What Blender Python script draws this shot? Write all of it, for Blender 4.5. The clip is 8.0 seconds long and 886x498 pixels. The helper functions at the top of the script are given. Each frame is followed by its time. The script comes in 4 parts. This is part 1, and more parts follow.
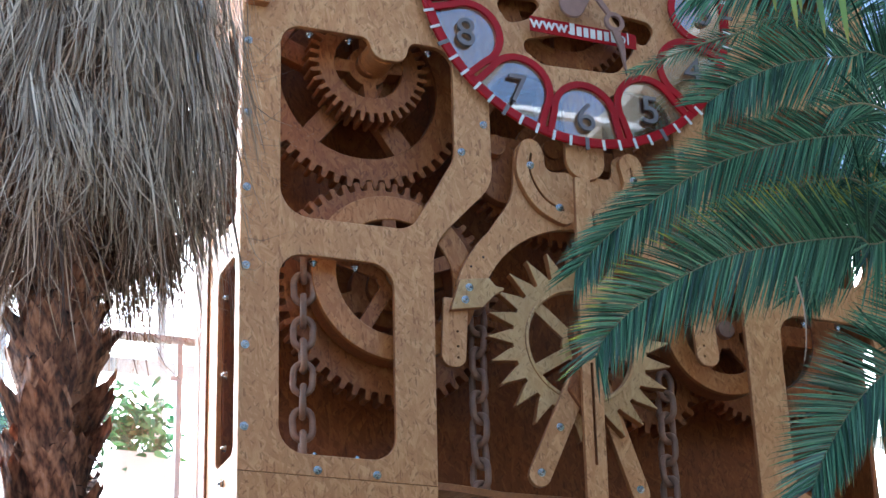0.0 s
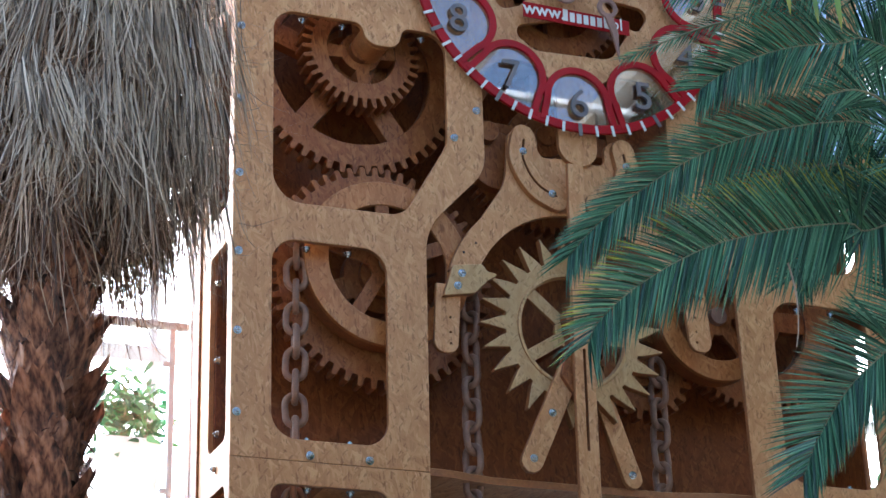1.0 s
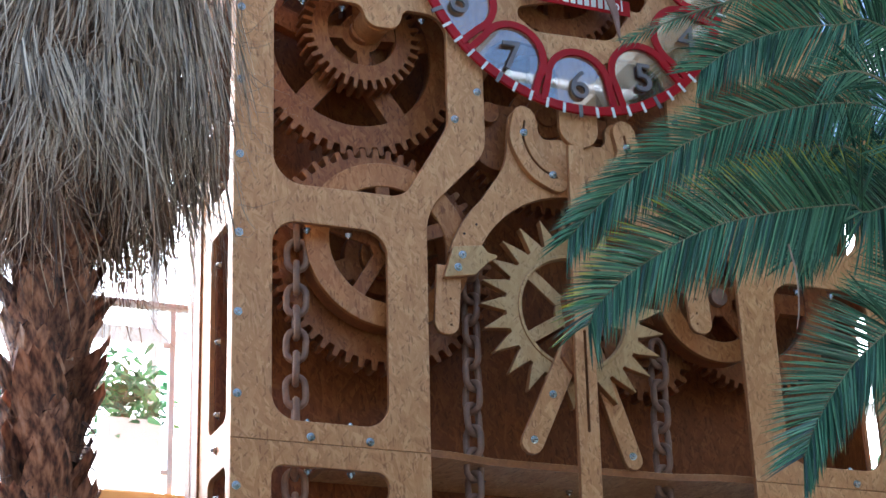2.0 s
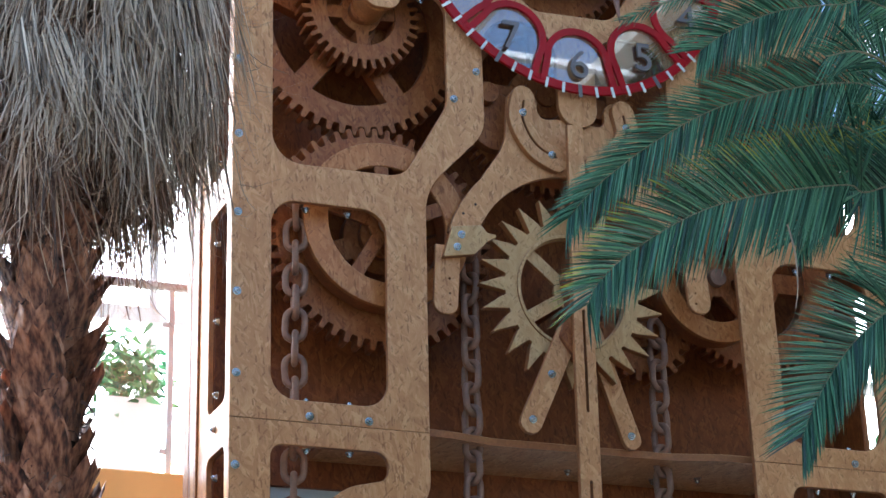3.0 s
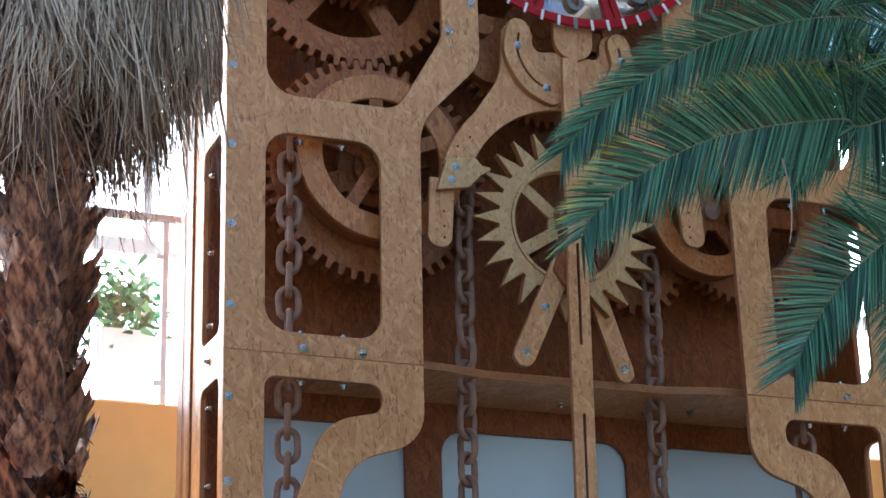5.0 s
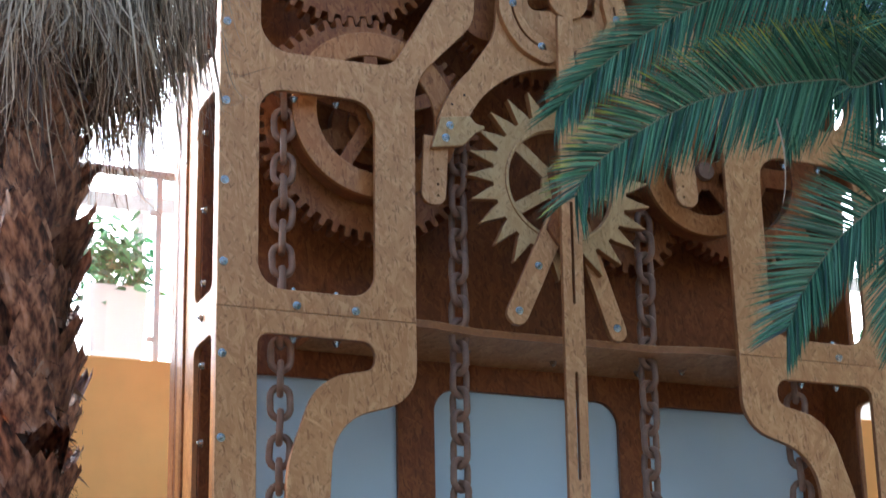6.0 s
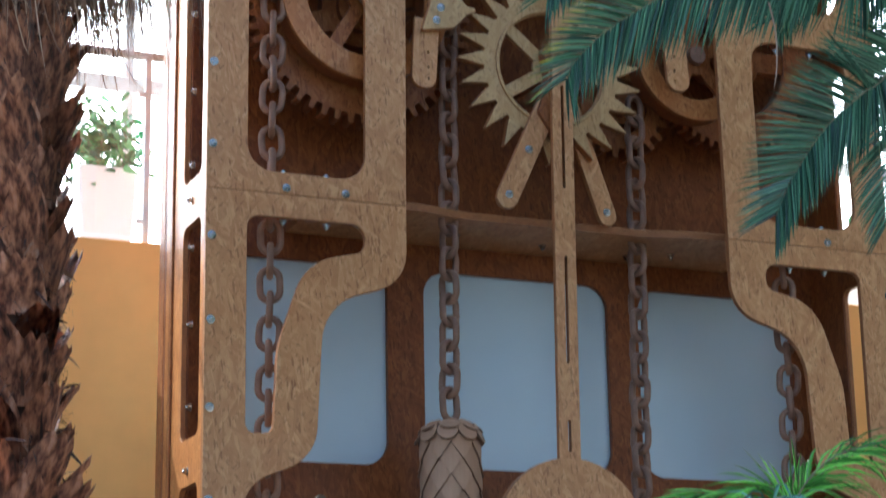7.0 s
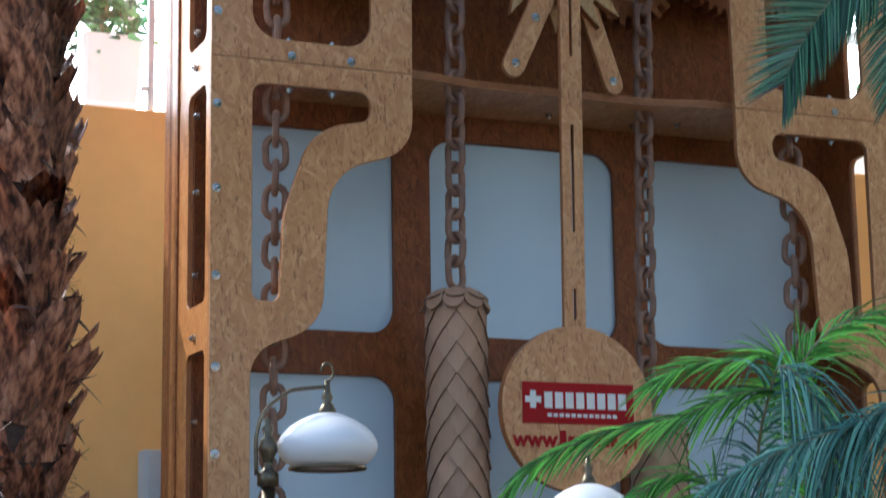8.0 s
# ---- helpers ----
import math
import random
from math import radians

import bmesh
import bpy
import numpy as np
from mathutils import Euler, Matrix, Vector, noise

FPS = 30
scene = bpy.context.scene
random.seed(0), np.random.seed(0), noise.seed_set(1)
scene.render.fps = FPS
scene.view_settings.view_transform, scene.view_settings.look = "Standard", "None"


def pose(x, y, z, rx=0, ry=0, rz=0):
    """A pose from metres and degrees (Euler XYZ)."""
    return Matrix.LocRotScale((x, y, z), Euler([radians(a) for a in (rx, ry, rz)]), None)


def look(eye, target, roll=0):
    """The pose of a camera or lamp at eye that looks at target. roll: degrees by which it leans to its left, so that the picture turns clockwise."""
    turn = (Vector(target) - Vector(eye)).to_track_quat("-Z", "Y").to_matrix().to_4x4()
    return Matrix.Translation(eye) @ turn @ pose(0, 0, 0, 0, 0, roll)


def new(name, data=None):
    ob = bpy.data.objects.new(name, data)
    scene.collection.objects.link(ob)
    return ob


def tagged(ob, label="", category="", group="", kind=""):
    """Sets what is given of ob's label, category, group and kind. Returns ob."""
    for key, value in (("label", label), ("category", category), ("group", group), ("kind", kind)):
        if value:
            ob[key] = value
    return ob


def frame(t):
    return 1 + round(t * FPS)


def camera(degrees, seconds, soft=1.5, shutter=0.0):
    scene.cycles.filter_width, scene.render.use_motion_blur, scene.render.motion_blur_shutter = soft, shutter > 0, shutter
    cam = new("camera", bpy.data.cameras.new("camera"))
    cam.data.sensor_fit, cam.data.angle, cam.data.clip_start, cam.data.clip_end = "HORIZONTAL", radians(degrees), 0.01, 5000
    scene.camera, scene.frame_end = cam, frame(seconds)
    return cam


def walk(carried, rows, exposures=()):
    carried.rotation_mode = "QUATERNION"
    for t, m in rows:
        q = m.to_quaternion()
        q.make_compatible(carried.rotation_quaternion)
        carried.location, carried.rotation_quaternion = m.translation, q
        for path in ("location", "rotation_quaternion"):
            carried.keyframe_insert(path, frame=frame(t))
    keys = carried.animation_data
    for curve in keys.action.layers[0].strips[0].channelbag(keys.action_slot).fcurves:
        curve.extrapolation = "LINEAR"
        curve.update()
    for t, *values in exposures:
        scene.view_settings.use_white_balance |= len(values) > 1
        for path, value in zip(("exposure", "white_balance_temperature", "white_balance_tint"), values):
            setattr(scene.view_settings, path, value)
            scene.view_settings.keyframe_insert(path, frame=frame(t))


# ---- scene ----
from mathutils import geometry

# ---- camera: it stands on one spot and tilts down ----
EYE = 1.6
cam = camera(25.587, 8.0, soft=1.5, shutter=0.65)
ROWS = [  # seconds, pitch up, yaw, lean to the right
    (0.0, 22.967, -22.561, 1.775),
    (0.5, 22.794, -22.713, 1.764),
    (1.0, 22.544, -22.779, 1.761),
    (1.5, 22.281, -22.764, 1.779),
    (1.7, 22.180, -22.757, 1.778),
    (2.8, 21.496, -22.733, 1.700),
    (3.0, 21.405, -22.758, 1.689),
    (3.5, 21.162, -22.849, 1.706),
    (4.0, 20.741, -22.887, 1.629),
    (4.5, 20.003, -22.857, 1.600),
    (4.7, 19.754, -22.872, 1.580),
    (5.8, 18.531, -22.969, 1.285),
    (6.0, 18.194, -23.051, 1.233),
    (6.5, 16.492, -23.169, 0.927),
    (7.0, 14.761, -23.293, 1.002),
    (7.5, 12.695, -23.245, 0.790),
    (8.0, 10.906, -23.052, 0.852),
]
EXPOSURE = [(0.0, 1.23, 5820, 10), (4.5, 1.18, 5720, 8), (8.0, 0.97, 5820, 8)]
walk(cam, [(t, pose(0, 0, EYE, 0, 0, yaw) @ pose(0, 0, 0, 90 + pitch) @ pose(0, 0, 0, 0, 0, -lean)) for t, pitch, yaw, lean in ROWS], EXPOSURE)

# ---- world and sun ----
world = bpy.data.worlds.new("daylight")
scene.world = world
world.use_nodes = True
wn = world.node_tree
sky = wn.nodes.new("ShaderNodeTexSky")
sky.sky_type, sky.sun_disc = "NISHITA", False
SUN_ELEV, SUN_AZ = radians(42), radians(-48)
sky.sun_elevation, sky.sun_rotation = SUN_ELEV, SUN_AZ
wn.links.new(sky.outputs[0], wn.nodes["Background"].inputs[0])
wn.nodes["Background"].inputs[1].default_value = 0.15
sun = new("sun", bpy.data.lights.new("sun", "SUN"))
sun.data.energy, sun.data.angle, sun.data.color = 2.0, radians(0.6), (1.0, 0.95, 0.88)
sun_from = Vector((math.sin(SUN_AZ) * math.cos(SUN_ELEV), math.cos(SUN_AZ) * math.cos(SUN_ELEV), math.sin(SUN_ELEV)))
sun.matrix_world = look(sun_from * 40, (0, 0, 0))


# ---- materials ----
class Mat:
    """A node material with short ways to add nodes."""

    def __init__(self, name, rough=0.6, metal=0.0):
        self.m = bpy.data.materials.new(name)
        self.m.use_nodes = True
        self.t = self.m.node_tree
        self.b = self.t.nodes["Principled BSDF"]
        self.b.inputs["Roughness"].default_value = rough
        self.b.inputs["Metallic"].default_value = metal

    def n(self, kind, operation="", data_type="", blend_type="", voronoi_dimensions=""):
        node = self.t.nodes.new(kind)
        if operation:
            node.operation = operation
        if data_type:
            node.data_type = data_type
        if blend_type:
            node.blend_type = blend_type
        if voronoi_dimensions:
            node.voronoi_dimensions = voronoi_dimensions
        return node

    def put(self, sock, v):
        if isinstance(v, bpy.types.NodeSocket):
            self.t.links.new(v, sock)
        else:
            sock.default_value = v

    def math(self, op, a, b=0.0):
        node = self.n("ShaderNodeMath", operation=op)
        self.put(node.inputs[0], a)
        self.put(node.inputs[1], b)
        return node.outputs[0]

    def mix(self, f, a, b, blend="MIX"):
        node = self.n("ShaderNodeMix", data_type="RGBA", blend_type=blend)
        self.put(node.inputs[0], f)
        self.put(node.inputs[6], a)
        self.put(node.inputs[7], b)
        return node.outputs[2]

    def mapped(self, vec, scale=(1, 1, 1), rot=0.0):
        node = self.n("ShaderNodeMapping")
        self.put(node.inputs[0], vec)
        node.inputs["Rotation"].default_value = (0, 0, radians(rot))
        node.inputs["Scale"].default_value = scale
        return node.outputs[0]

    def noise(self, vec, scale, detail=3.0, rough=0.55):
        node = self.n("ShaderNodeTexNoise")
        self.put(node.inputs["Vector"], vec)
        node.inputs["Scale"].default_value = scale
        node.inputs["Detail"].default_value = detail
        node.inputs["Roughness"].default_value = rough
        return node.outputs[0]

    def ramp(self, f, *stops):
        node = self.n("ShaderNodeValToRGB")
        self.put(node.inputs[0], f)
        e = node.color_ramp.elements
        while len(e) < len(stops):
            e.new(0.5)
        for el, (p, c) in zip(e, stops):
            el.position, el.color = p, (*c, 1) if len(c) == 3 else c
        return node.outputs[0]

    def coords(self):
        return self.n("ShaderNodeTexCoord").outputs["Object"]

    def color(self, v):
        self.put(self.b.inputs["Base Color"], v)

    def bump(self, h, strength=0.3, dist=0.002):
        node = self.n("ShaderNodeBump")
        node.inputs["Strength"].default_value = strength
        node.inputs["Distance"].default_value = dist
        self.put(node.inputs["Height"], h)
        self.put(self.b.inputs["Normal"], node.outputs[0])


def board(name, low, mid, high, rough=0.5, coat=0.22):
    """Pressed strand board: overlapping flakes in four directions."""
    m = Mat(name, rough)
    c = m.n("ShaderNodeSeparateXYZ")
    m.put(c.inputs[0], m.coords())
    nrm = m.n("ShaderNodeSeparateXYZ")
    m.put(nrm.inputs[0], m.n("ShaderNodeNewGeometry").outputs["True Normal"])
    rnd = m.n("ShaderNodeObjectInfo").outputs["Random"]
    upface = m.math("GREATER_THAN", m.math("ABSOLUTE", nrm.outputs[2]), 0.75)
    flat = m.n("ShaderNodeCombineXYZ")
    m.put(flat.inputs[0], m.math("ADD", c.outputs[0], m.math("MULTIPLY", c.outputs[1], m.math("SUBTRACT", 1.0, upface))))
    m.put(flat.inputs[1], m.math("ADD", m.math("MULTIPLY", c.outputs[2], m.math("SUBTRACT", 1.0, upface)), m.math("MULTIPLY", c.outputs[1], upface)))
    shift = m.n("ShaderNodeVectorMath", operation="ADD")
    m.put(shift.inputs[0], flat.outputs[0])
    off = m.n("ShaderNodeCombineXYZ")
    m.put(off.inputs[0], m.math("MULTIPLY", rnd, 7.0))
    m.put(off.inputs[1], m.math("MULTIPLY", rnd, 3.0))
    m.put(shift.inputs[1], off.outputs[0])
    bend = m.n("ShaderNodeTexNoise")
    m.put(bend.inputs["Vector"], shift.outputs[0])
    bend.inputs["Scale"].default_value = 9.0
    warp = m.n("ShaderNodeVectorMath", operation="MULTIPLY_ADD")
    m.put(warp.inputs[0], bend.outputs["Color"])
    warp.inputs[1].default_value = (0.014, 0.014, 0)
    m.put(warp.inputs[2], shift.outputs[0])
    best = shade = None
    for ang, along, across in ((95, 7, 46), (58, 9, 56), (122, 8, 50), (28, 10, 60), (80, 8, 75)):
        v = m.n("ShaderNodeTexVoronoi", voronoi_dimensions="2D")
        turned = m.mapped(warp.outputs[0], rot=ang)
        m.put(v.inputs["Vector"], m.mapped(turned, (along, across, 1)))
        v.inputs["Scale"].default_value = 1.0
        s = m.n("ShaderNodeSeparateColor")
        m.put(s.inputs[0], v.outputs["Color"])
        grain = m.noise(m.mapped(turned, (14, 190, 1)), 1.0, 3.0)
        tone = m.math("ADD", m.math("MULTIPLY", s.outputs[1], 0.42), m.math("MULTIPLY", grain, 0.58))
        if best is None:
            best, shade = s.outputs[0], tone
        else:
            over = m.math("GREATER_THAN", s.outputs[0], best)
            f = m.n("ShaderNodeMix", data_type="FLOAT")
            m.put(f.inputs[0], over), m.put(f.inputs[2], shade), m.put(f.inputs[3], tone)
            shade = f.outputs[0]
            best = m.math("MAXIMUM", s.outputs[0], best)
    col = m.ramp(shade, (0.1, low), (0.5, mid), (0.95, high))
    for ang, wide, tall, rare, deep in ((84, 19, 85, 0.84, 0.62), (128, 25, 100, 0.86, 0.55), (40, 28, 80, 0.88, 0.5)):
        fleck = m.n("ShaderNodeTexVoronoi", voronoi_dimensions="2D")
        m.put(fleck.inputs["Vector"], m.mapped(m.mapped(warp.outputs[0], rot=ang), (wide, tall, 1)))
        fleck.inputs["Scale"].default_value = 1.0
        pick = m.n("ShaderNodeSeparateColor")
        m.put(pick.inputs[0], fleck.outputs["Color"])
        ragged = m.math("ADD", fleck.outputs["Distance"], m.math("MULTIPLY", m.math("SUBTRACT", m.noise(shift.outputs[0], 130.0, 3.0), 0.5), 0.9))
        spot = m.math("LESS_THAN", ragged, m.math("MULTIPLY", m.math("SUBTRACT", pick.outputs[0], rare), 3.4))
        col = m.mix(m.math("MULTIPLY", spot, deep), col, (low[0] * 0.5, low[1] * 0.42, low[2] * 0.34, 1))
    mottle = m.noise(shift.outputs[0], 11.0, 3.0, 0.6)
    col = m.mix(m.ramp(mottle, (0.42, (0.0, 0.0, 0.0)), (0.68, (0.42, 0.42, 0.42))), col, (low[0] * 1.12, low[1] * 1.05, low[2] * 0.95, 1))
    big = m.noise(shift.outputs[0], 1.6, 4.0)
    col = m.mix(m.ramp(big, (0.3, (0.0, 0.0, 0.0)), (0.75, (0.35, 0.35, 0.35))), col, (*low, 1))
    m.color(col)
    m.bump(shade, 0.15, 0.001)
    m.b.inputs["Specular IOR Level"].default_value = 0.3
    m.b.inputs["Coat Weight"].default_value = coat
    m.b.inputs["Coat Roughness"].default_value = 0.22
    return m.m


OSB = board("strand_board", (0.45, 0.205, 0.080), (0.65, 0.340, 0.148), (0.87, 0.545, 0.285))
# Darker, redder copy of OSB: the case's inner shade put into the colour.
OSB_SHADED = board("strand_board_shaded", (0.20, 0.062, 0.018), (0.345, 0.124, 0.038), (0.52, 0.23, 0.082), 0.5, 0.12)
# Reddish stain, darkened further so the colour carries the shade inside the case.
STAINED_SHADE = board("strand_board_stained_shaded", (0.15, 0.039, 0.009), (0.27, 0.080, 0.019), (0.42, 0.160, 0.044), 0.5, 0.06)
SIDE = board("strand_board_orange", (0.36, 0.130, 0.038), (0.54, 0.225, 0.070), (0.74, 0.38, 0.14), 0.45, 0.3)
PALE = board("strand_board_pale", (0.46, 0.275, 0.115), (0.59, 0.38, 0.175), (0.72, 0.51, 0.27))


def plain(name, col, rough=0.5, metal=0.0, vary=0.15, scale=30.0, bump=0.1, dark=None):
    m = Mat(name, rough, metal)
    c = m.coords()
    f = m.math("ADD", m.math("MULTIPLY", m.noise(c, scale), 0.6), m.math("MULTIPLY", m.noise(c, scale * 0.12), 0.5))
    low = dark or tuple(x * (1 - 2 * vary) for x in col)
    m.color(m.ramp(f, (0.35, low), (0.7, col)))
    if bump:
        m.bump(m.noise(c, scale * 2), bump, 0.001)
    return m.m


CUT_EDGE = plain("cut_board_edge", (0.42, 0.165, 0.055), 0.5, 0.0, 0.22, 70, 0.3)
CUT_EDGE_DARK = plain("cut_board_edge_dark", (0.27, 0.078, 0.022), 0.5, 0.0, 0.25, 70, 0.3)
EDGE_OF = {OSB: CUT_EDGE, PALE: CUT_EDGE, SIDE: CUT_EDGE, OSB_SHADED: CUT_EDGE_DARK, STAINED_SHADE: CUT_EDGE_DARK}
STEEL = plain("zinc_steel", (0.56, 0.56, 0.55), 0.24, 1.0, 0.25, 80)
RED = plain("red_lacquer", (0.42, 0.012, 0.018), 0.25, 0.0, 0.08, 12, 0.02)
RED_SIGN = plain("red_sign", (0.38, 0.005, 0.008), 0.5, 0.0, 0.06, 12, 0.02)
for red in (RED, RED_SIGN):
    red.node_tree.nodes["Principled BSDF"].inputs["Specular IOR Level"].default_value = 0.2
WHITE = plain("white_film", (0.82, 0.82, 0.80), 0.4, 0.0, 0.03, 20, 0.0)
GREY_METAL = plain("brushed_grey_metal", (0.22, 0.19, 0.19), 0.42, 0.4, 0.12, 90)
CHAINWOOD = plain("stained_chain_wood", (0.33, 0.185, 0.125), 0.45, 0.0, 0.25, 25, 0.3)
ROSE = plain("rose_stained_plywood", (0.34, 0.19, 0.15), 0.5, 0.0, 0.12, 30, 0.15)
m = Mat("tan_wood_shingle", 0.6)
c = m.coords()
tone = m.math("ADD", m.math("MULTIPLY", m.n("ShaderNodeObjectInfo").outputs["Random"], 0.35), m.math("MULTIPLY", m.noise(m.mapped(c, (60, 60, 9)), 1.0), 0.45))
m.color(m.ramp(tone, (0.1, (0.37, 0.215, 0.13)), (0.6, (0.50, 0.31, 0.195)), (1.0, (0.60, 0.40, 0.26))))
m.bump(tone, 0.2, 0.001)
CONE = m.m
# Dark rim colour paints the shadow lines between overlapping shingles.
CONE_GAP_SHADE = plain("shingle_gap_shade", (0.16, 0.085, 0.05), 0.7, 0.0, 0.2, 60, 0.1)
BLACK = plain("black_shadow_gap", (0.02, 0.017, 0.015), 0.8, 0.0, 0.1, 20, 0.0)
YELLOW = plain("yellow_plaster", (0.92, 0.50, 0.165), 0.85, 0.0, 0.05, 6, 0.25)
PLASTER = plain("pale_plaster", (0.62, 0.58, 0.50), 0.85, 0.0, 0.05, 6, 0.25)
FLOORM = plain("stone_floor", (0.13, 0.105, 0.08), 0.5, 0.0, 0.15, 5, 0.15)
FRAME = plain("grey_window_frame", (0.80, 0.81, 0.82), 0.4, 0.0, 0.05, 10, 0.05)
BRASS = plain("aged_brass", (0.20, 0.16, 0.105), 0.35, 0.85, 0.3, 60, 0.1)
PLANTER = plain("white_planter_plastic", (0.90, 0.90, 0.91), 0.4, 0.0, 0.02, 10, 0.02)
GREYBOX = plain("grey_painted_metal", (0.58, 0.59, 0.60), 0.5, 0.0, 0.05, 10, 0.05)
PANE = plain("frosted_blue_pane", (0.60, 0.75, 0.86), 0.3, 0.0, 0.05, 1.2, 0.0)

m = Mat("opal_glass", 0.35)
m.color((0.86, 0.87, 0.88, 1))
m.b.inputs["Subsurface Weight"].default_value = 0.3
m.b.inputs["Subsurface Radius"].default_value = (0.03, 0.03, 0.03)
OPAL = m.m



def sheet_glass(name, mirror):
    m = Mat(name, 0.02)
    m.t.nodes.remove(m.b)
    gl, tr, mx = m.n("ShaderNodeBsdfGlossy"), m.n("ShaderNodeBsdfTransparent"), m.n("ShaderNodeMixShader")
    gl.inputs["Roughness"].default_value = 0.02
    mx.inputs[0].default_value = mirror
    m.put(mx.inputs[1], tr.outputs[0]), m.put(mx.inputs[2], gl.outputs[0])
    m.put(m.t.nodes["Material Output"].inputs[0], mx.outputs[0])
    return m.m


ACRYLIC = sheet_glass("clear_acrylic", 0.42)
RAIL_GLASS = sheet_glass("railing_glass", 0.08)

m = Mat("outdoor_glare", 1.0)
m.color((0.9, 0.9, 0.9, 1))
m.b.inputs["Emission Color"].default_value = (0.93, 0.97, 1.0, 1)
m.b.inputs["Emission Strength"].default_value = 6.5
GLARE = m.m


def leafmat(name, base, tip, tip_from=0.75, rough=0.24, lucid=0.2):
    m = Mat(name, rough)
    uv = m.n("ShaderNodeSeparateXYZ")
    m.put(uv.inputs[0], m.n("ShaderNodeTexCoord").outputs["UV"])
    isl = m.n("ShaderNodeNewGeometry").outputs["Random Per Island"]
    dark = tuple(x * 0.3 for x in base)
    light = (base[0] * 2.9, base[1] * 2.4, base[2] * 2.3)
    col = m.ramp(isl, (0.0, dark), (0.5, base), (1.0, light))
    edge = m.math("ADD", uv.outputs[1], m.math("MULTIPLY", m.math("SUBTRACT", isl, 0.7), 0.45))
    col = m.mix(m.ramp(edge, (tip_from, (0, 0, 0)), (min(tip_from + 0.25, 1.0), (1, 1, 1))), col, (*tip, 1))
    m.color(col)
    m.b.inputs["Specular IOR Level"].default_value = 0.8
    tr, mx = m.n("ShaderNodeBsdfTranslucent"), m.n("ShaderNodeMixShader")
    m.put(tr.inputs[0], col)
    mx.inputs[0].default_value = lucid
    m.put(mx.inputs[1], m.b.outputs[0]), m.put(mx.inputs[2], tr.outputs[0])
    m.put(m.t.nodes["Material Output"].inputs[0], mx.outputs[0])
    return m.m


FROND = leafmat("teal_palm_leaf", (0.056, 0.154, 0.092), (0.30, 0.33, 0.12), 0.92)
FROND_TIPPED = leafmat("teal_palm_leaf_yellow_tip", (0.048, 0.138, 0.072), (0.50, 0.48, 0.06), 0.62)
ARECA_TEAL = leafmat("soft_teal_palm_leaf", (0.10, 0.27, 0.22), (0.14, 0.32, 0.25), 0.85, 0.2, 0.35)
ARECA = leafmat("bright_palm_leaf", (0.14, 0.42, 0.08), (0.30, 0.52, 0.08), 0.85, 0.17, 0.4)
TIPS = leafmat("yellow_green_leaf", (0.10, 0.19, 0.03), (0.30, 0.28, 0.03), 0.6)
SHRUB = leafmat("shrub_leaf", (0.06, 0.21, 0.085), (0.10, 0.27, 0.10), 0.9, 0.3, 0.12)
RACHIS = plain("leaf_rib", (0.24, 0.23, 0.12), 0.5, 0.0, 0.2, 40, 0.1)

m = Mat("dead_palm_leaf", 0.7)
isl = m.n("ShaderNodeNewGeometry").outputs["Random Per Island"]
isl = m.math("ADD", m.math("MULTIPLY", isl, 0.75), m.math("MULTIPLY", m.math("SUBTRACT", m.noise(m.coords(), 5.0), 0.28), 0.62))
grey = m.ramp(isl, (0.0, (0.03, 0.022, 0.018)), (0.3, (0.18, 0.135, 0.098)), (0.62, (0.66, 0.535, 0.415)), (1.0, (0.92, 0.79, 0.63)))
uvd = m.n("ShaderNodeSeparateXYZ")
m.put(uvd.inputs[0], m.n("ShaderNodeTexCoord").outputs["UV"])
m.color(m.mix(m.ramp(uvd.outputs[1], (0.45, (0, 0, 0)), (1.0, (0.75, 0.75, 0.75))), grey, (0.46, 0.31, 0.20, 1)))
DEAD = m.m
m = Mat("dead_palm_leaf_brown", 0.7)
isl = m.n("ShaderNodeNewGeometry").outputs["Random Per Island"]
m.color(m.ramp(isl, (0.0, (0.06, 0.031, 0.021)), (0.5, (0.36, 0.20, 0.12)), (1.0, (0.80, 0.58, 0.40))))
DEADBROWN = m.m
m = Mat("palm_boot", 0.48)
isl = m.n("ShaderNodeNewGeometry").outputs["Random Per Island"]
c = m.coords()
f = m.math("ADD", m.math("MULTIPLY", isl, 0.5), m.math("MULTIPLY", m.math("SUBTRACT", m.noise(m.mapped(c, (38, 38, 13)), 1.0, 4.0), 0.2), 1.0))
m.color(m.ramp(f, (0.27, (0.012, 0.006, 0.005)), (0.39, (0.18, 0.062, 0.034)), (0.56, (0.55, 0.235, 0.12)), (0.88, (0.80, 0.57, 0.43))))
m.bump(f, 0.8, 0.006)
BOOT = m.m
m = Mat("palm_peel", 0.6)
isl = m.n("ShaderNodeNewGeometry").outputs["Random Per Island"]
m.color(m.ramp(m.math("ADD", m.math("MULTIPLY", isl, 0.7), m.math("MULTIPLY", m.noise(m.coords(), 40.0), 0.3)), (0.1, (0.02, 0.010, 0.008)), (0.55, (0.11, 0.045, 0.026)), (0.8, (0.34, 0.17, 0.09)), (0.95, (0.55, 0.44, 0.36))))
PEEL = m.m
BARK = plain("palm_trunk_fibre", (0.10, 0.055, 0.035), 0.85, 0.0, 0.3, 35, 0.8)

# ---- building helpers ----
W = {}


def thing(name, base, label, category, group="", kind=""):
    ob = new(name)
    ob.location = base
    W[ob] = Matrix.Translation(base)
    ob.empty_display_size = 0.1
    return tagged(ob, label, category, group, kind)


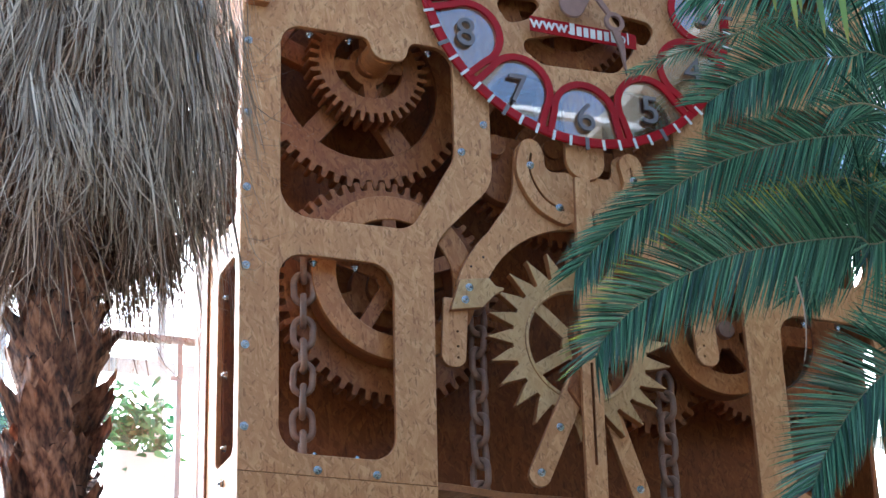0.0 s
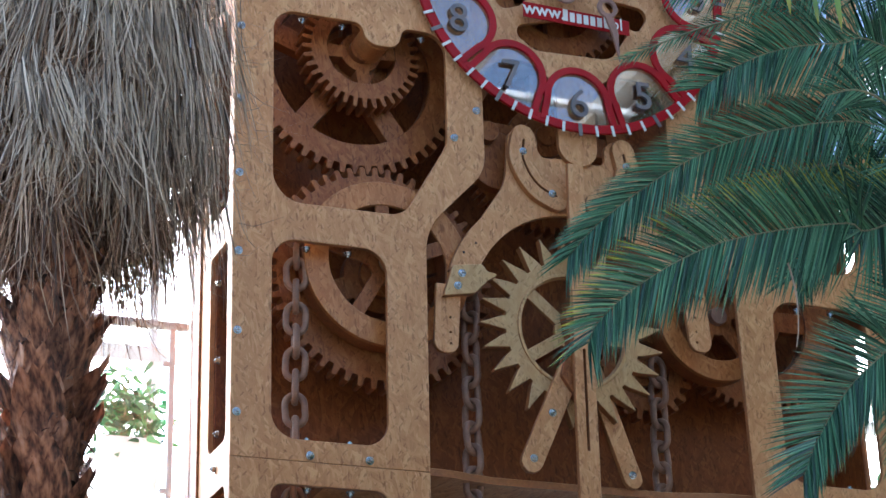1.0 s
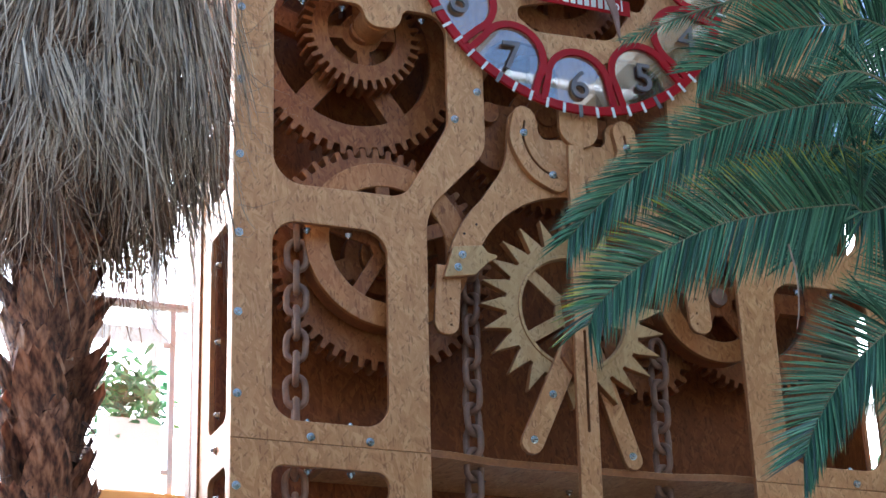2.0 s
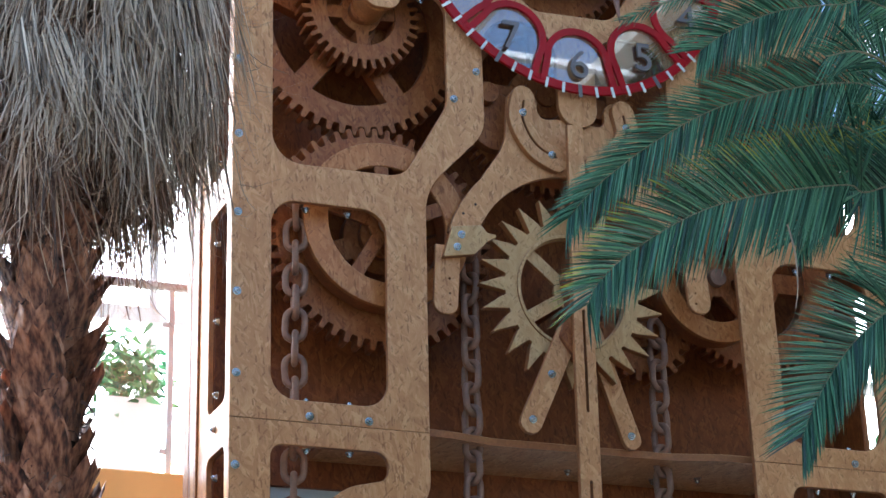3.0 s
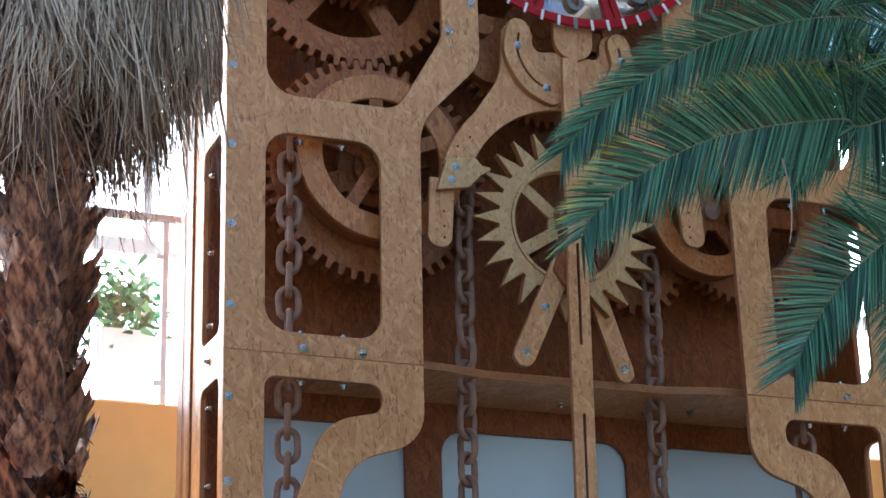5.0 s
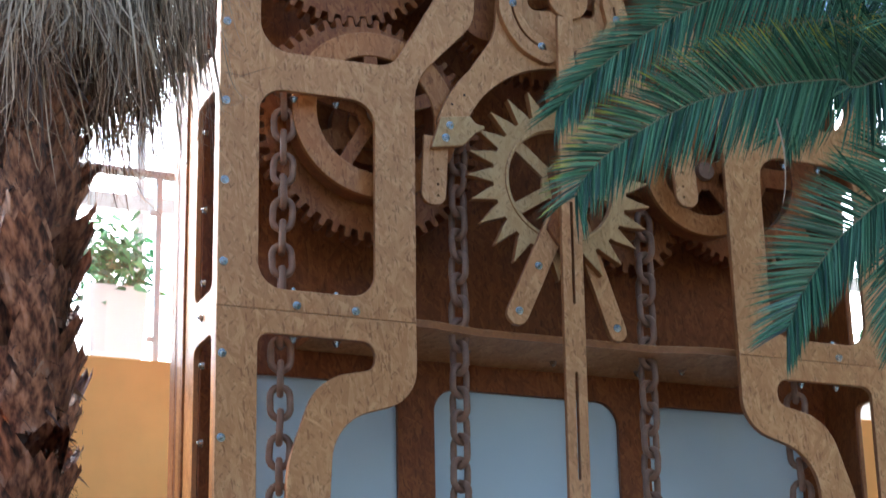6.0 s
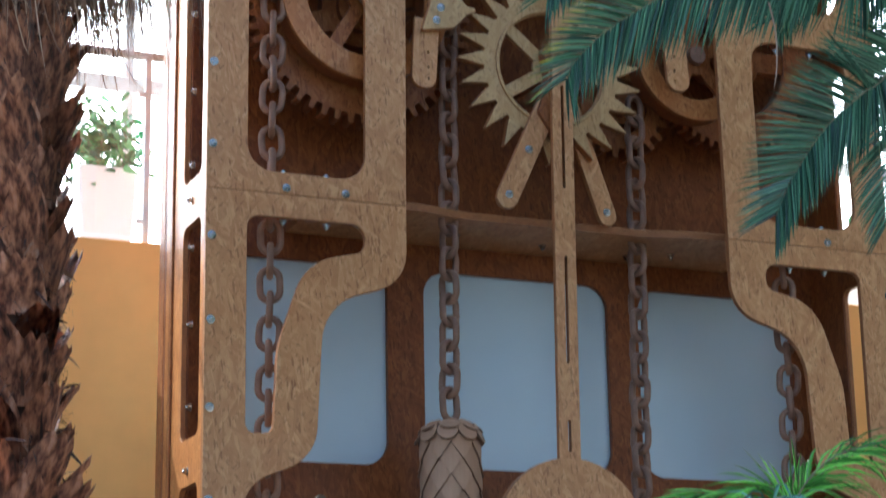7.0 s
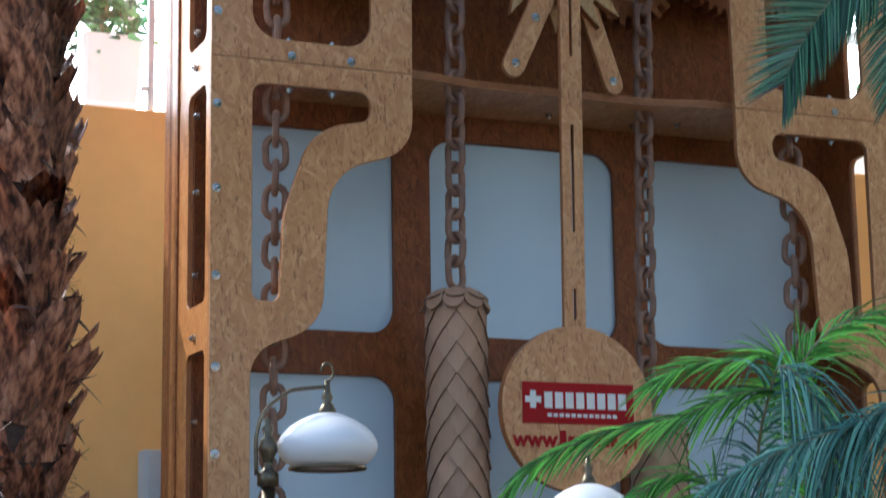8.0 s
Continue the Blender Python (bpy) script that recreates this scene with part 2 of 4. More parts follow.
def part(name, data, material, parent=None, label="", at=None, smooth=False):
    """Links a bmesh or mesh, in world measures or at the pose given, under a thing or part."""
    if isinstance(data, bmesh.types.BMesh):
        bm, data = data, bpy.data.meshes.new(name)
        bmesh.ops.recalc_face_normals(bm, faces=bm.faces)
        bm.to_mesh(data)
        bm.free()
    if material and not data.materials:
        data.materials.append(material)
        if material in EDGE_OF:
            data.materials.append(EDGE_OF[material])
    if smooth:
        data.shade_smooth()
    ob = new(name, data)
    W[ob] = at or Matrix.Identity(4)
    if parent:
        ob.parent = parent
        ob.matrix_local = W[parent].inverted() @ W[ob]
    else:
        ob.matrix_local = W[ob]
    return tagged(ob, label)


def rounded(pts, step=0.12):
    """An outline from corners (a, b, radius)."""
    out, n = [], len(pts)
    for i in range(n):
        p, q, r = (Vector(pts[k % n][:2]) for k in (i - 1, i, i + 1))
        rad = pts[i][2] if len(pts[i]) > 2 else 0
        u, v = (p - q), (r - q)
        lu, lv = u.length, v.length
        u, v = u / lu, v / lv
        ang = math.acos(max(-1, min(1, u.dot(v))))
        if rad <= 0 or ang > 3.1:
            out.append(q)
            continue
        d = min(rad / math.tan(ang / 2), lu * 0.49, lv * 0.49)
        rad = d * math.tan(ang / 2)
        mid = q + (u + v).normalized() * (rad / math.sin(ang / 2))
        a, b = q + u * d - mid, q + v * d - mid
        turn = math.atan2(a.x * b.y - a.y * b.x, a.dot(b))
        k = max(3, int(abs(turn) / step))
        for j in range(k + 1):
            t = turn * j / k
            out.append(mid + Vector((a.x * math.cos(t) - a.y * math.sin(t), a.x * math.sin(t) + a.y * math.cos(t))))
    return out


def circle(ca, cb, r, n=48):
    return [Vector((ca + r * math.cos(2 * math.pi * i / n), cb + r * math.sin(2 * math.pi * i / n))) for i in range(n)]


def band(path, width, ends=6):
    """The outline of a strip with round ends along a path."""
    p = [Vector(q) for q in path]
    left, right, h = [], [], width / 2
    for i, q in enumerate(p):
        d = (p[min(i + 1, len(p) - 1)] - p[max(i - 1, 0)]).normalized()
        nrm = Vector((-d.y, d.x))
        left.append(q + nrm * h), right.append(q - nrm * h)
    def cap(c, a):
        r = a - c
        return [c + Vector((r.x * math.cos(t) + r.y * math.sin(t), -r.x * math.sin(t) + r.y * math.cos(t))) for t in (math.pi * k / ends for k in range(1, ends))]
    return left + cap(p[-1], left[-1]) + right[::-1] + cap(p[0], right[0])


def smooth_path(pts, k=8):
    p = [Vector(q) for q in pts]
    p = [2 * p[0] - p[1]] + p + [2 * p[-1] - p[-2]]
    out = []
    for i in range(1, len(p) - 2):
        for j in range(k):
            t = j / k
            out.append(0.5 * (2 * p[i] + (p[i + 1] - p[i - 1]) * t + (2 * p[i - 1] - 5 * p[i] + 4 * p[i + 1] - p[i + 2]) * t * t + (3 * p[i] - 3 * p[i + 1] + p[i + 2] - p[i - 1]) * t ** 3))
    return out + [p[-2]]


def mirrored(loop, axis):
    return [Vector((2 * axis - q[0], q[1])) for q in loop]


def area2(loop):
    return sum(a.x * b.y - b.x * a.y for a, b in zip(loop, loop[1:] + loop[:1]))


def plate(outer, holes, d0, d1, axis="y", chamfer=0.003):
    """A flat board with holes; its front at depth d0 has worn edges."""
    bm = bmesh.new()
    loops = []
    for k, lp in enumerate([outer] + list(holes)):
        lp = [Vector(q[:2]) for q in lp]
        lp = [q for i, q in enumerate(lp) if (q - lp[i - 1]).length > 1e-5]
        if (area2(lp) > 0) != (k == 0):
            lp.reverse()
        loops.append(lp)
    place = {"y": lambda a, b, d: (a, d, b), "x": lambda a, b, d: (d, a, b), "z": lambda a, b, d: (a, b, d)}[axis]
    s = 1 if d1 > d0 else -1
    front, back = [], []
    rings = []
    for lp in loops:
        n = len(lp)
        inner = []
        for i, q in enumerate(lp):
            e0, e1 = (q - lp[i - 1]).normalized(), (lp[(i + 1) % n] - q).normalized()
            nr = Vector((-e0.y - e1.y, e0.x + e1.x))
            nr = nr.normalized() if nr.length > 1e-6 else Vector((-e0.y, e0.x))
            inner.append(q + nr * chamfer)
        a = [bm.verts.new(place(q.x, q.y, d0)) for q in inner]
        b = [bm.verts.new(place(q.x, q.y, d0 + s * chamfer)) for q in lp]
        c = [bm.verts.new(place(q.x, q.y, d1)) for q in lp]
        front += a
        back += c
        rings.append((inner, lp))
        for i in range(n):
            j = (i + 1) % n
            bm.faces.new((a[i], a[j], b[j], b[i]))
            bm.faces.new((b[i], b[j], c[j], c[i])).material_index = 1
    for verts, k in ((front, 0), (back, 1)):
        for tri in geometry.tessellate_polygon([[Vector((q.x, q.y, 0)) for q in r[k]] for r in rings]):
            if len(set(tri)) == 3:
                try:
                    bm.faces.new([verts[i] for i in tri])
                except ValueError:
                    pass
    return bm


def box(x0, x1, y0, y1, z0, z1, bevel=0.004):
    bm = bmesh.new()
    bmesh.ops.create_cube(bm, size=1, matrix=Matrix.Translation(((x0 + x1) / 2, (y0 + y1) / 2, (z0 + z1) / 2)) @ Matrix.Diagonal((x1 - x0, y1 - y0, z1 - z0, 1)))
    if bevel:
        bmesh.ops.bevel(bm, geom=bm.edges[:], offset=bevel, segments=1, affect="EDGES")
    return bm


def lathe(profile, x, y, z, n=24):
    """A turned body: profile of (radius, height)."""
    bm = bmesh.new()
    rows = [[bm.verts.new((x + r * math.cos(2 * math.pi * i / n), y + r * math.sin(2 * math.pi * i / n), z + h)) for i in range(n)] for r, h in profile]
    for a, b in zip(rows, rows[1:]):
        for i in range(n):
            bm.faces.new((a[i], a[(i + 1) % n], b[(i + 1) % n], b[i]))
    bm.faces.new(rows[0][::-1]), bm.faces.new(rows[-1])
    return bm


def tube(path, r, n=8, taper=1.0):
    p = [Vector(q) for q in path]
    bm = bmesh.new()
    rows = []
    for i, q in enumerate(p):
        d = (p[min(i + 1, len(p) - 1)] - p[max(i - 1, 0)]).normalized()
        u = d.cross(Vector((0.31, 0.2, 0.93)))
        u = u.normalized() if u.length > 0.05 else d.cross(Vector((1, 0, 0))).normalized()
        v = d.cross(u)
        rr = r * (1 + (taper - 1) * i / (len(p) - 1))
        rows.append([bm.verts.new(q + (u * math.cos(2 * math.pi * k / n) + v * math.sin(2 * math.pi * k / n)) * rr) for k in range(n)])
    for a, b in zip(rows, rows[1:]):
        for k in range(n):
            bm.faces.new((a[k], a[(k + 1) % n], b[(k + 1) % n], b[k]))
    bm.faces.new(rows[0][::-1]), bm.faces.new(rows[-1])
    return bm


def gear_outline(ca, cb, root, tip, n, phase=0.0, lean=0.0, top=0.26, foot=0.56):
    out = []
    for i in range(n):
        for f, r, sk in ((-foot / 2, root, 0), (-foot / 2 * 0.8, root + (tip - root) * 0.2, 0.1), (-top / 2 * 1.15, root + (tip - root) * 0.85, 0.85), (-top / 2 * 0.6, tip, 1), (top / 2 * 0.6, tip, 1), (top / 2 * 1.15, root + (tip - root) * 0.85, 0.85), (foot / 2 * 0.8, root + (tip - root) * 0.2, 0.1), (foot / 2, root, 0)):
            a = phase + 2 * math.pi * (i + f + lean * sk) / n
            out.append(Vector((ca + r * math.cos(a), cb + r * math.sin(a))))
    return out


def spoke_holes(ca, cb, r0, r1, n, width, phase=0.0, k=12):
    """Openings between n spokes of a wheel."""
    holes = []
    for i in range(n):
        a0, a1 = phase + 2 * math.pi * i / n, phase + 2 * math.pi * (i + 1) / n
        lp = []
        for r, order in ((r1, range(k + 1)), (r0, range(k, -1, -1))):
            s0 = a0 + math.asin(min(0.9, width / 2 / r))
            s1 = a1 - math.asin(min(0.9, width / 2 / r))
            lp += [Vector((ca + r * math.cos(s0 + (s1 - s0) * j / k), cb + r * math.sin(s0 + (s1 - s0) * j / k))) for j in order]
        holes.append(lp)
    return holes


def words(name, text, size, material, parent, x, y, z, depth=0.004, label="", bold=0.0):
    cu = bpy.data.curves.new("letters", "FONT")
    cu.body, cu.size, cu.extrude, cu.align_x, cu.align_y = text, size, depth, "CENTER", "CENTER"
    cu.offset = bold
    tmp = new("letters", cu)
    me = bpy.data.meshes.new_from_object(tmp.evaluated_get(bpy.context.evaluated_depsgraph_get()))
    bpy.data.objects.remove(tmp)
    return part(name, me, material, parent, label, pose(x, y, z, 90, 0, 0))


# one bolt: domed nut on a washer
bm = lathe([(0.0175, 0), (0.0175, 0.003), (0.0125, 0.0035), (0.0125, 0.014), (0.007, 0.0145), (0.006, 0.02), (0.003, 0.022)], 0, 0, 0, 10)
BOLT = bpy.data.meshes.new("bolt")
bmesh.ops.recalc_face_normals(bm, faces=bm.faces)
bm.to_mesh(BOLT), bm.free()
BOLT.materials.append(STEEL)


def bolt(parent, x, y, z, side="y"):
    turn = {"y": pose(0, 0, 0, 90), "x": pose(0, 0, 0, 0, -90), "z": pose(0, 0, 0, 180), "up": pose(0, 0, 0)}[side]
    return part("bolt", BOLT, STEEL, parent, at=Matrix.Translation((x, y, z)) @ turn @ pose(0, 0, 0, 0, 0, 40 * x + 70 * z) @ Matrix.Scale(1.25, 4))


# ---- the hall ----
WALL_Y, WALL_TOP = 10.0, 4.355
tagged(part("floor", box(-7, 13, -8, 15.5, -0.2, 0.0, 0), FLOORM), "worn beige stone floor of the palm house", "floor", kind="structure")
tagged(part("ground", box(-400, 400, -400, 400, -0.6, -0.25, 0), plain("grass_ground", (0.10, 0.13, 0.05), 0.9, 0.0, 0.3, 2, 0.2)), "level green ground outside", "ground", kind="structure")
tagged(part("wall_north", box(-7, 13, WALL_Y, WALL_Y + 0.2, 0, WALL_TOP, 0.01), YELLOW), "warm yellow plastered wall below the gallery", "wall", kind="structure")
tagged(part("gallery_floor", box(-7, 13, WALL_Y + 0.2, 15.5, WALL_TOP - 0.4, WALL_TOP - 0.05, 0), PLASTER), "pale gallery floor slab", "floor", kind="structure")
tagged(part("wall_west", box(-7.2, -7, -8, 15.5, 0, 3.0, 0), PLASTER), "unseen pale plastered side wall", "wall", kind="structure")
# East wall reaches the roof to block light coming from the right.
tagged(part("wall_east", box(13, 13.2, -8, 15.5, 0, 10.6, 0), PLASTER), "unseen pale plastered side wall", "wall", kind="structure")
tagged(part("wall_south", box(-7.2, 13.2, -8.2, -8, 0, 4.2, 0), PLASTER), "pale plastered end wall below the glazing", "wall", kind="structure")
# Unseen strip, sized to limit where sun falls on the clock and palms.
tagged(part("ceiling", box(-7.2, 13.2, 8.4, 11.0, 10.6, 10.8, 0), PLASTER), "unseen ceiling strip added to block sun from the clock", "ceiling", kind="structure")
# Added out of view to darken the clock's right part.
tagged(part("ceiling", box(8.7, 13.2, -8.2, 8.4, 10.8, 10.95, 0), PLASTER), "unseen ceiling added to cut light from the right", "ceiling", kind="structure")
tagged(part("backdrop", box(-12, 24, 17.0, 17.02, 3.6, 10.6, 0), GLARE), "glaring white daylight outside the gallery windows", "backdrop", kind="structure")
roof = thing("roof_frame", (3, 0, 10.7), "slender white steel ribs of the glass roof", "roof", kind="structure")
for i in range(11):
    part("rib", box(-7 + 2 * i - 0.04, -7 + 2 * i + 0.04, -8.2, 15.7, 10.62, 10.78, 0.01), FRAME, roof)
for j in (0, 1, 2, 3, 4, 5):
    part("purlin", box(-7.2, 13.2, -8.1 + 3 * j, -8.0 + 3 * j, 10.55, 10.62, 0.01), FRAME, roof)
for i in range(11):
    part("post", box(-7 + 2 * i - 0.05, -7 + 2 * i + 0.05, -8.15, -8.05, 4.2, 10.6, 0.01), FRAME, roof)
glz = thing("window_1", (3, 14, WALL_TOP), "tall pale grey gallery window frames", "window", kind="structure")
for x in (-5, -3, -1, 0.6, 2.2, 3.42, 5.2, 7.0, 9.0, 11.0):
    part("mullion", box(x - 0.035, x + 0.035, 14.0, 14.08, WALL_TOP - 0.05, 10.6, 0.006), FRAME, glz)
part("transom", box(-7, 13, 13.96, 14.1, 6.62, 6.75, 0.006), FRAME, glz)

rail = thing("gallery_railing", (2.0, WALL_Y + 0.1, WALL_TOP), "glass gallery railing with slim steel posts and a pale handrail", "railing", kind="structure")
HAND = plain("handrail_pale", (0.80, 0.78, 0.76), 0.5, 0.0, 0.1, 20, 0.1)
part("handrail", box(-7, 13, WALL_Y + 0.06, WALL_Y + 0.12, 5.43, 5.475, 0.012), HAND, rail)
for x in (-3.4, -2.2, -1.0, 0.2, 1.38, 2.57, 3.76, 4.95, 6.14, 7.33, 8.5):
    post = part("post", box(x - 0.017, x + 0.017, WALL_Y + 0.07, WALL_Y + 0.11, WALL_TOP, 5.43, 0.004), FRAME, rail)
    for h in (0.12, 0.85):
        part("clip", box(x - 0.055, x - 0.017, WALL_Y + 0.065, WALL_Y + 0.085, WALL_TOP + h, WALL_TOP + h + 0.03, 0.003), FRAME, post)

for x0, x1 in ((-1.0, 0.2), (0.2, 1.38), (1.38, 2.57), (2.57, 3.76), (4.95, 6.14), (6.14, 7.33), (7.33, 8.5)):
    part("glass_pane", box(x0 + 0.025, x1 - 0.06, WALL_Y + 0.085, WALL_Y + 0.093, WALL_TOP + 0.05, 5.40, 0), RAIL_GLASS, rail).visible_shadow = False

# ---- the clock case ----
CX, FY, BY = 4.38, 8.50, 9.18
LX, RX = 2.455, 6.305
case = thing("clock_case", (CX, 8.8, 0), "huge tower clock case of bolted strand board sheets", "clock case")


def both(loop):
    return loop, mirrored(loop, CX)


win1 = rounded([(2.66, 6.665, 0.12), (3.135, 6.665, 0.05), (3.18, 6.548, 0.075), (3.345, 6.548, 0.075), (3.38, 6.675, 0.05), (3.62, 6.675, 0.17), (3.615, 6.03, 0.16), (3.36, 5.585, 0.14), (2.66, 5.575, 0.16)])
win2 = rounded([(2.657, 5.372, 0.13), (3.262, 5.378, 0.13), (3.255, 4.345, 0.13), (2.657, 4.345, 0.13)])
win3 = rounded([(2.657, 4.122, 0.06), (3.25, 4.122, 0.075), (3.25, 3.985, 0.06), (2.955, 3.92, 0.26), (2.81, 3.50, 0.5), (2.79, 3.083, 0.045), (2.657, 3.083, 0.045)])
win0 = rounded([(2.66, 7.75, 0.14), (3.2, 7.75, 0.14), (3.2, 6.95, 0.14), (2.66, 6.95, 0.14)])
u = lambda d: CX - d
half = [(LX, 4.238), (LX, 8.3, 0.05)]
inner_left = [(u(0.555), 6.60, 0.2), (u(0.555), 5.90, 0.24), (u(0.90), 5.53, 0.32), (u(0.912), 4.238)]
tongue = [(u(0.115), 6.018, 0.112), (u(0.115), 6.60, 0.2)]
right_of = lambda pts: [(2 * CX - p[0], *p[1:]) for p in reversed(pts)]
outer = half + right_of(half) + right_of(inner_left) + right_of(tongue) + tongue + inner_left
holes = [h for w in (win0, win1, win2) for h in both(w)]
holes.append(rounded([(3.99, 6.80, 0.05), (4.15, 6.68, 0.12), (4.62, 6.70, 0.12), (4.76, 6.92, 0.04), (4.40, 6.93, 0.2)]))
holes += both(rounded([(3.86, 7.06, 0.08), (4.19, 7.09, 0.03), (4.08, 6.95, 0.08), (3.96, 6.90, 0.05)]))
part("front_panel", plate(rounded(outer), holes, FY, FY + 0.03), OSB, case, "light varnished strand board front with rounded cut-outs")
low_left = rounded([(LX, 4.236), (u(0.912), 4.236), (u(0.913), 3.85, 0.21), (u(1.34), 3.72, 0.27), (u(1.378), 2.98, 0.22), (u(1.73), 2.84, 0.18), (u(1.728), 0.0), (LX, 0.0)])
for lp, w in zip(both(low_left), both(win3)):
    part("front_panel", plate(lp, [w], FY, FY + 0.03), OSB, case, "light varnished strand board leg with a curved edge")
slots = [rounded([(8.595, a, 0.05), (8.90, a, 0.05), (8.90, b, 0.05), (8.595, b, 0.05)]) for a, b in ((5.575, 6.665), (4.345, 5.372), (3.083, 4.122), (1.75, 2.86), (6.95, 7.75))]
for x0, x1 in ((LX + 0.004, LX + 0.03), (RX - 0.004, RX - 0.03)):
    part("side_panel", plate([(FY + 0.03, 0), (BY + 0.02, 0), (BY + 0.02, 8.3), (FY + 0.03, 8.3)], slots, x0, x1, "x"), SIDE, case, "orange varnished strand board side with slots")
    s = 1 if x0 < CX else -1
    # Lining added only to make the inner side faces read as shaded.
    part("side_lining", plate([(FY + 0.035, 0), (BY + 0.016, 0), (BY + 0.016, 8.25), (FY + 0.035, 8.25)], slots, x1 + 0.003 * s, x1 + 0.012 * s, "x"), STAINED_SHADE, case, "dark red inner lining added to deepen the shade inside")
    part("corner_batten", box(min(x0 - 0.012 * s, x0), max(x0 - 0.012 * s, x0), 9.06, 9.10, 0, 8.3, 0.003), OSB_SHADED, case)
    part("corner_batten", box(min(x0, x0 + 0.05 * s), max(x0, x0 + 0.05 * s), 9.24, 9.34, 0, 8.3, 0.004), OSB_SHADED, case)
bwin = []
for z0, z1 in ((3.07, 4.11), (1.75, 2.845)):
    bwin.append(rounded([(CX - 0.535, z1, 0.13), (CX + 0.552, z1, 0.13), (CX + 0.552, z0, 0.13), (CX - 0.535, z0, 0.13)]))
    bwin += both(rounded([(CX - 1.72, z1, 0.13), (CX - 0.74, z1, 0.13), (CX - 0.74, z0, 0.13), (CX - 1.72, z0, 0.13)]))
# The back's dark tone includes painted inner shade.
part("back_panel", plate([(LX + 0.004, 0), (RX - 0.004, 0), (RX - 0.004, 8.3), (LX + 0.004, 8.3)], bwin, BY + 0.02, BY + 0.05), STAINED_SHADE, case, "reddish strand board back with window openings")
for x0, x1 in ((LX + 0.05, CX - 0.64), (CX - 0.64, CX + 0.64), (CX + 0.64, RX - 0.05)):
    part("back_pane", box(x0 + 0.002, x1 - 0.002, BY + 0.055, BY + 0.061, 1.6, 4.25, 0), PANE, case, "frosted pale blue pane")
part("shelf", plate(rounded([(u(1.3), BY + 0.018), (u(1.3), 8.60), (u(0.78), 8.60, 0.3), (u(0.50), 8.665, 0.3), (u(-0.50), 8.665, 0.3), (u(-0.78), 8.60, 0.3), (u(-1.3), 8.60), (u(-1.3), BY + 0.018)]), [], 4.29, 4.252, "z"), OSB, case, "wavy-edged strand board shelf")
part("top_panel", box(LX + 0.03, RX - 0.03, FY + 0.03, BY + 0.02, 8.26, 8.29, 0), OSB, case)
part("spacer_block", plate(rounded([(2.46, 6.95), (2.59, 6.95, 0.01), (2.59, 6.74, 0.02), (2.46, 6.74, 0.012)]), [], 8.44, 8.498), OSB, case, "board block with orange cut edges")
for z in (6.53, 6.115, 5.70, 5.279, 4.865, 4.454, 4.004, 3.60, 3.19, 2.767, 2.37, 6.94):
    bolt(case, 2.485, FY, z), bolt(case, 2 * CX - 2.485, FY, z)
for x, z in ((2.851, 4.268), (3.152, 4.268), (3.785, 6.25), (3.652, 6.07), (3.54, 6.9)):
    bolt(case, x, FY, z), bolt(case, 2 * CX - x, FY, z)
for x in (2.85, 3.07):
    for z, sd in ((4.346, "up"), (4.121, "z"), (5.36, "z")):
        for xx in (x, 2 * CX - x):
            bolt(case, xx, FY + 0.05, z, sd)
for x, z in ((2.83, 6.655), (3.05, 6.655), (3.50, 6.66)):
    bolt(case, x, FY + 0.05, z, "z")
for z in (2.1, 2.55, 3.25, 3.65, 4.03, 4.45, 4.83, 5.24, 5.68, 6.1):
    bolt(case, LX + 0.043, 8.86, z, "x")
for z in (4.24, 2.93):
    bolt(case, LX + 0.004, 8.76, z, "x")
for x, y in ((3.93, 8.95), (4.45, 9.0), (4.98, 9.05), (5.2, 8.95)):
    bolt(case, x, y, 4.252, "z")

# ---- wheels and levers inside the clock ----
# Wheels default to the darkened board, which paints in the shade around them.
def wheel(label, cx, cz, y, th, root, tip, n, hole, hub, spokes, width, phase=0.0, mat=OSB_SHADED, lean=0.0, sp=0.0, top=0.36, foot=0.62, rim=0.0):
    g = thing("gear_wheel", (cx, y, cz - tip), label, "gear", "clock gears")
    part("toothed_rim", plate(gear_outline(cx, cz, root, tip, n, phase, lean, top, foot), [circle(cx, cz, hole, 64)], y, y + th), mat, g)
    holes = spoke_holes(cx, cz, hub, hole - 0.004, spokes, width, sp)
    part("spokes", plate(circle(cx, cz, hole + 0.012, 64), holes, y + 0.012, y + th - 0.01), mat, g)
    part("hub", plate(circle(cx, cz, hub * 0.62, 32), [], y - 0.03, y + 0.012), mat, g)
    part("axle", plate(circle(cx, cz, hub * 0.3, 20), [], y - 0.05, BY), OSB_SHADED, g)
    if rim:
        part("raised_ring", plate(circle(cx, cz, rim, 64), [circle(cx, cz, hole, 64)], y - 0.012, y), mat, g)
    return g


wheel("large brown strand board gear with wide spokes", 3.208, 6.570, 8.83, 0.09, 0.578, 0.630, 52, 0.452, 0.20, 5, 0.12, 0.02, sp=radians(-56))
wheel("small thick brown gear in front of the large one", 3.215, 6.611, 8.70, 0.12, 0.283, 0.337, 36, 0.195, 0.115, 4, 0.075, 0.05, sp=radians(5))
boss = thing("axle_boss", (3.245, 8.6, 6.54), "short thick orange-brown round boss behind the front board", "axle")
part("boss", plate(circle(3.245, 6.628, 0.088, 48), [], 8.532, 8.699), SIDE, boss)
wheel("large brown gear behind the chain drum", 3.335, 5.352, 8.78, 0.09, 0.568, 0.62, 52, 0.40, 0.2, 4, 0.12, 0.04, sp=0.4)
wheel("dark gear half hidden behind the dial", 4.318, 6.307, 8.80, 0.08, 0.533, 0.573, 58, 0.40, 0.2, 4, 0.12, 0.0)
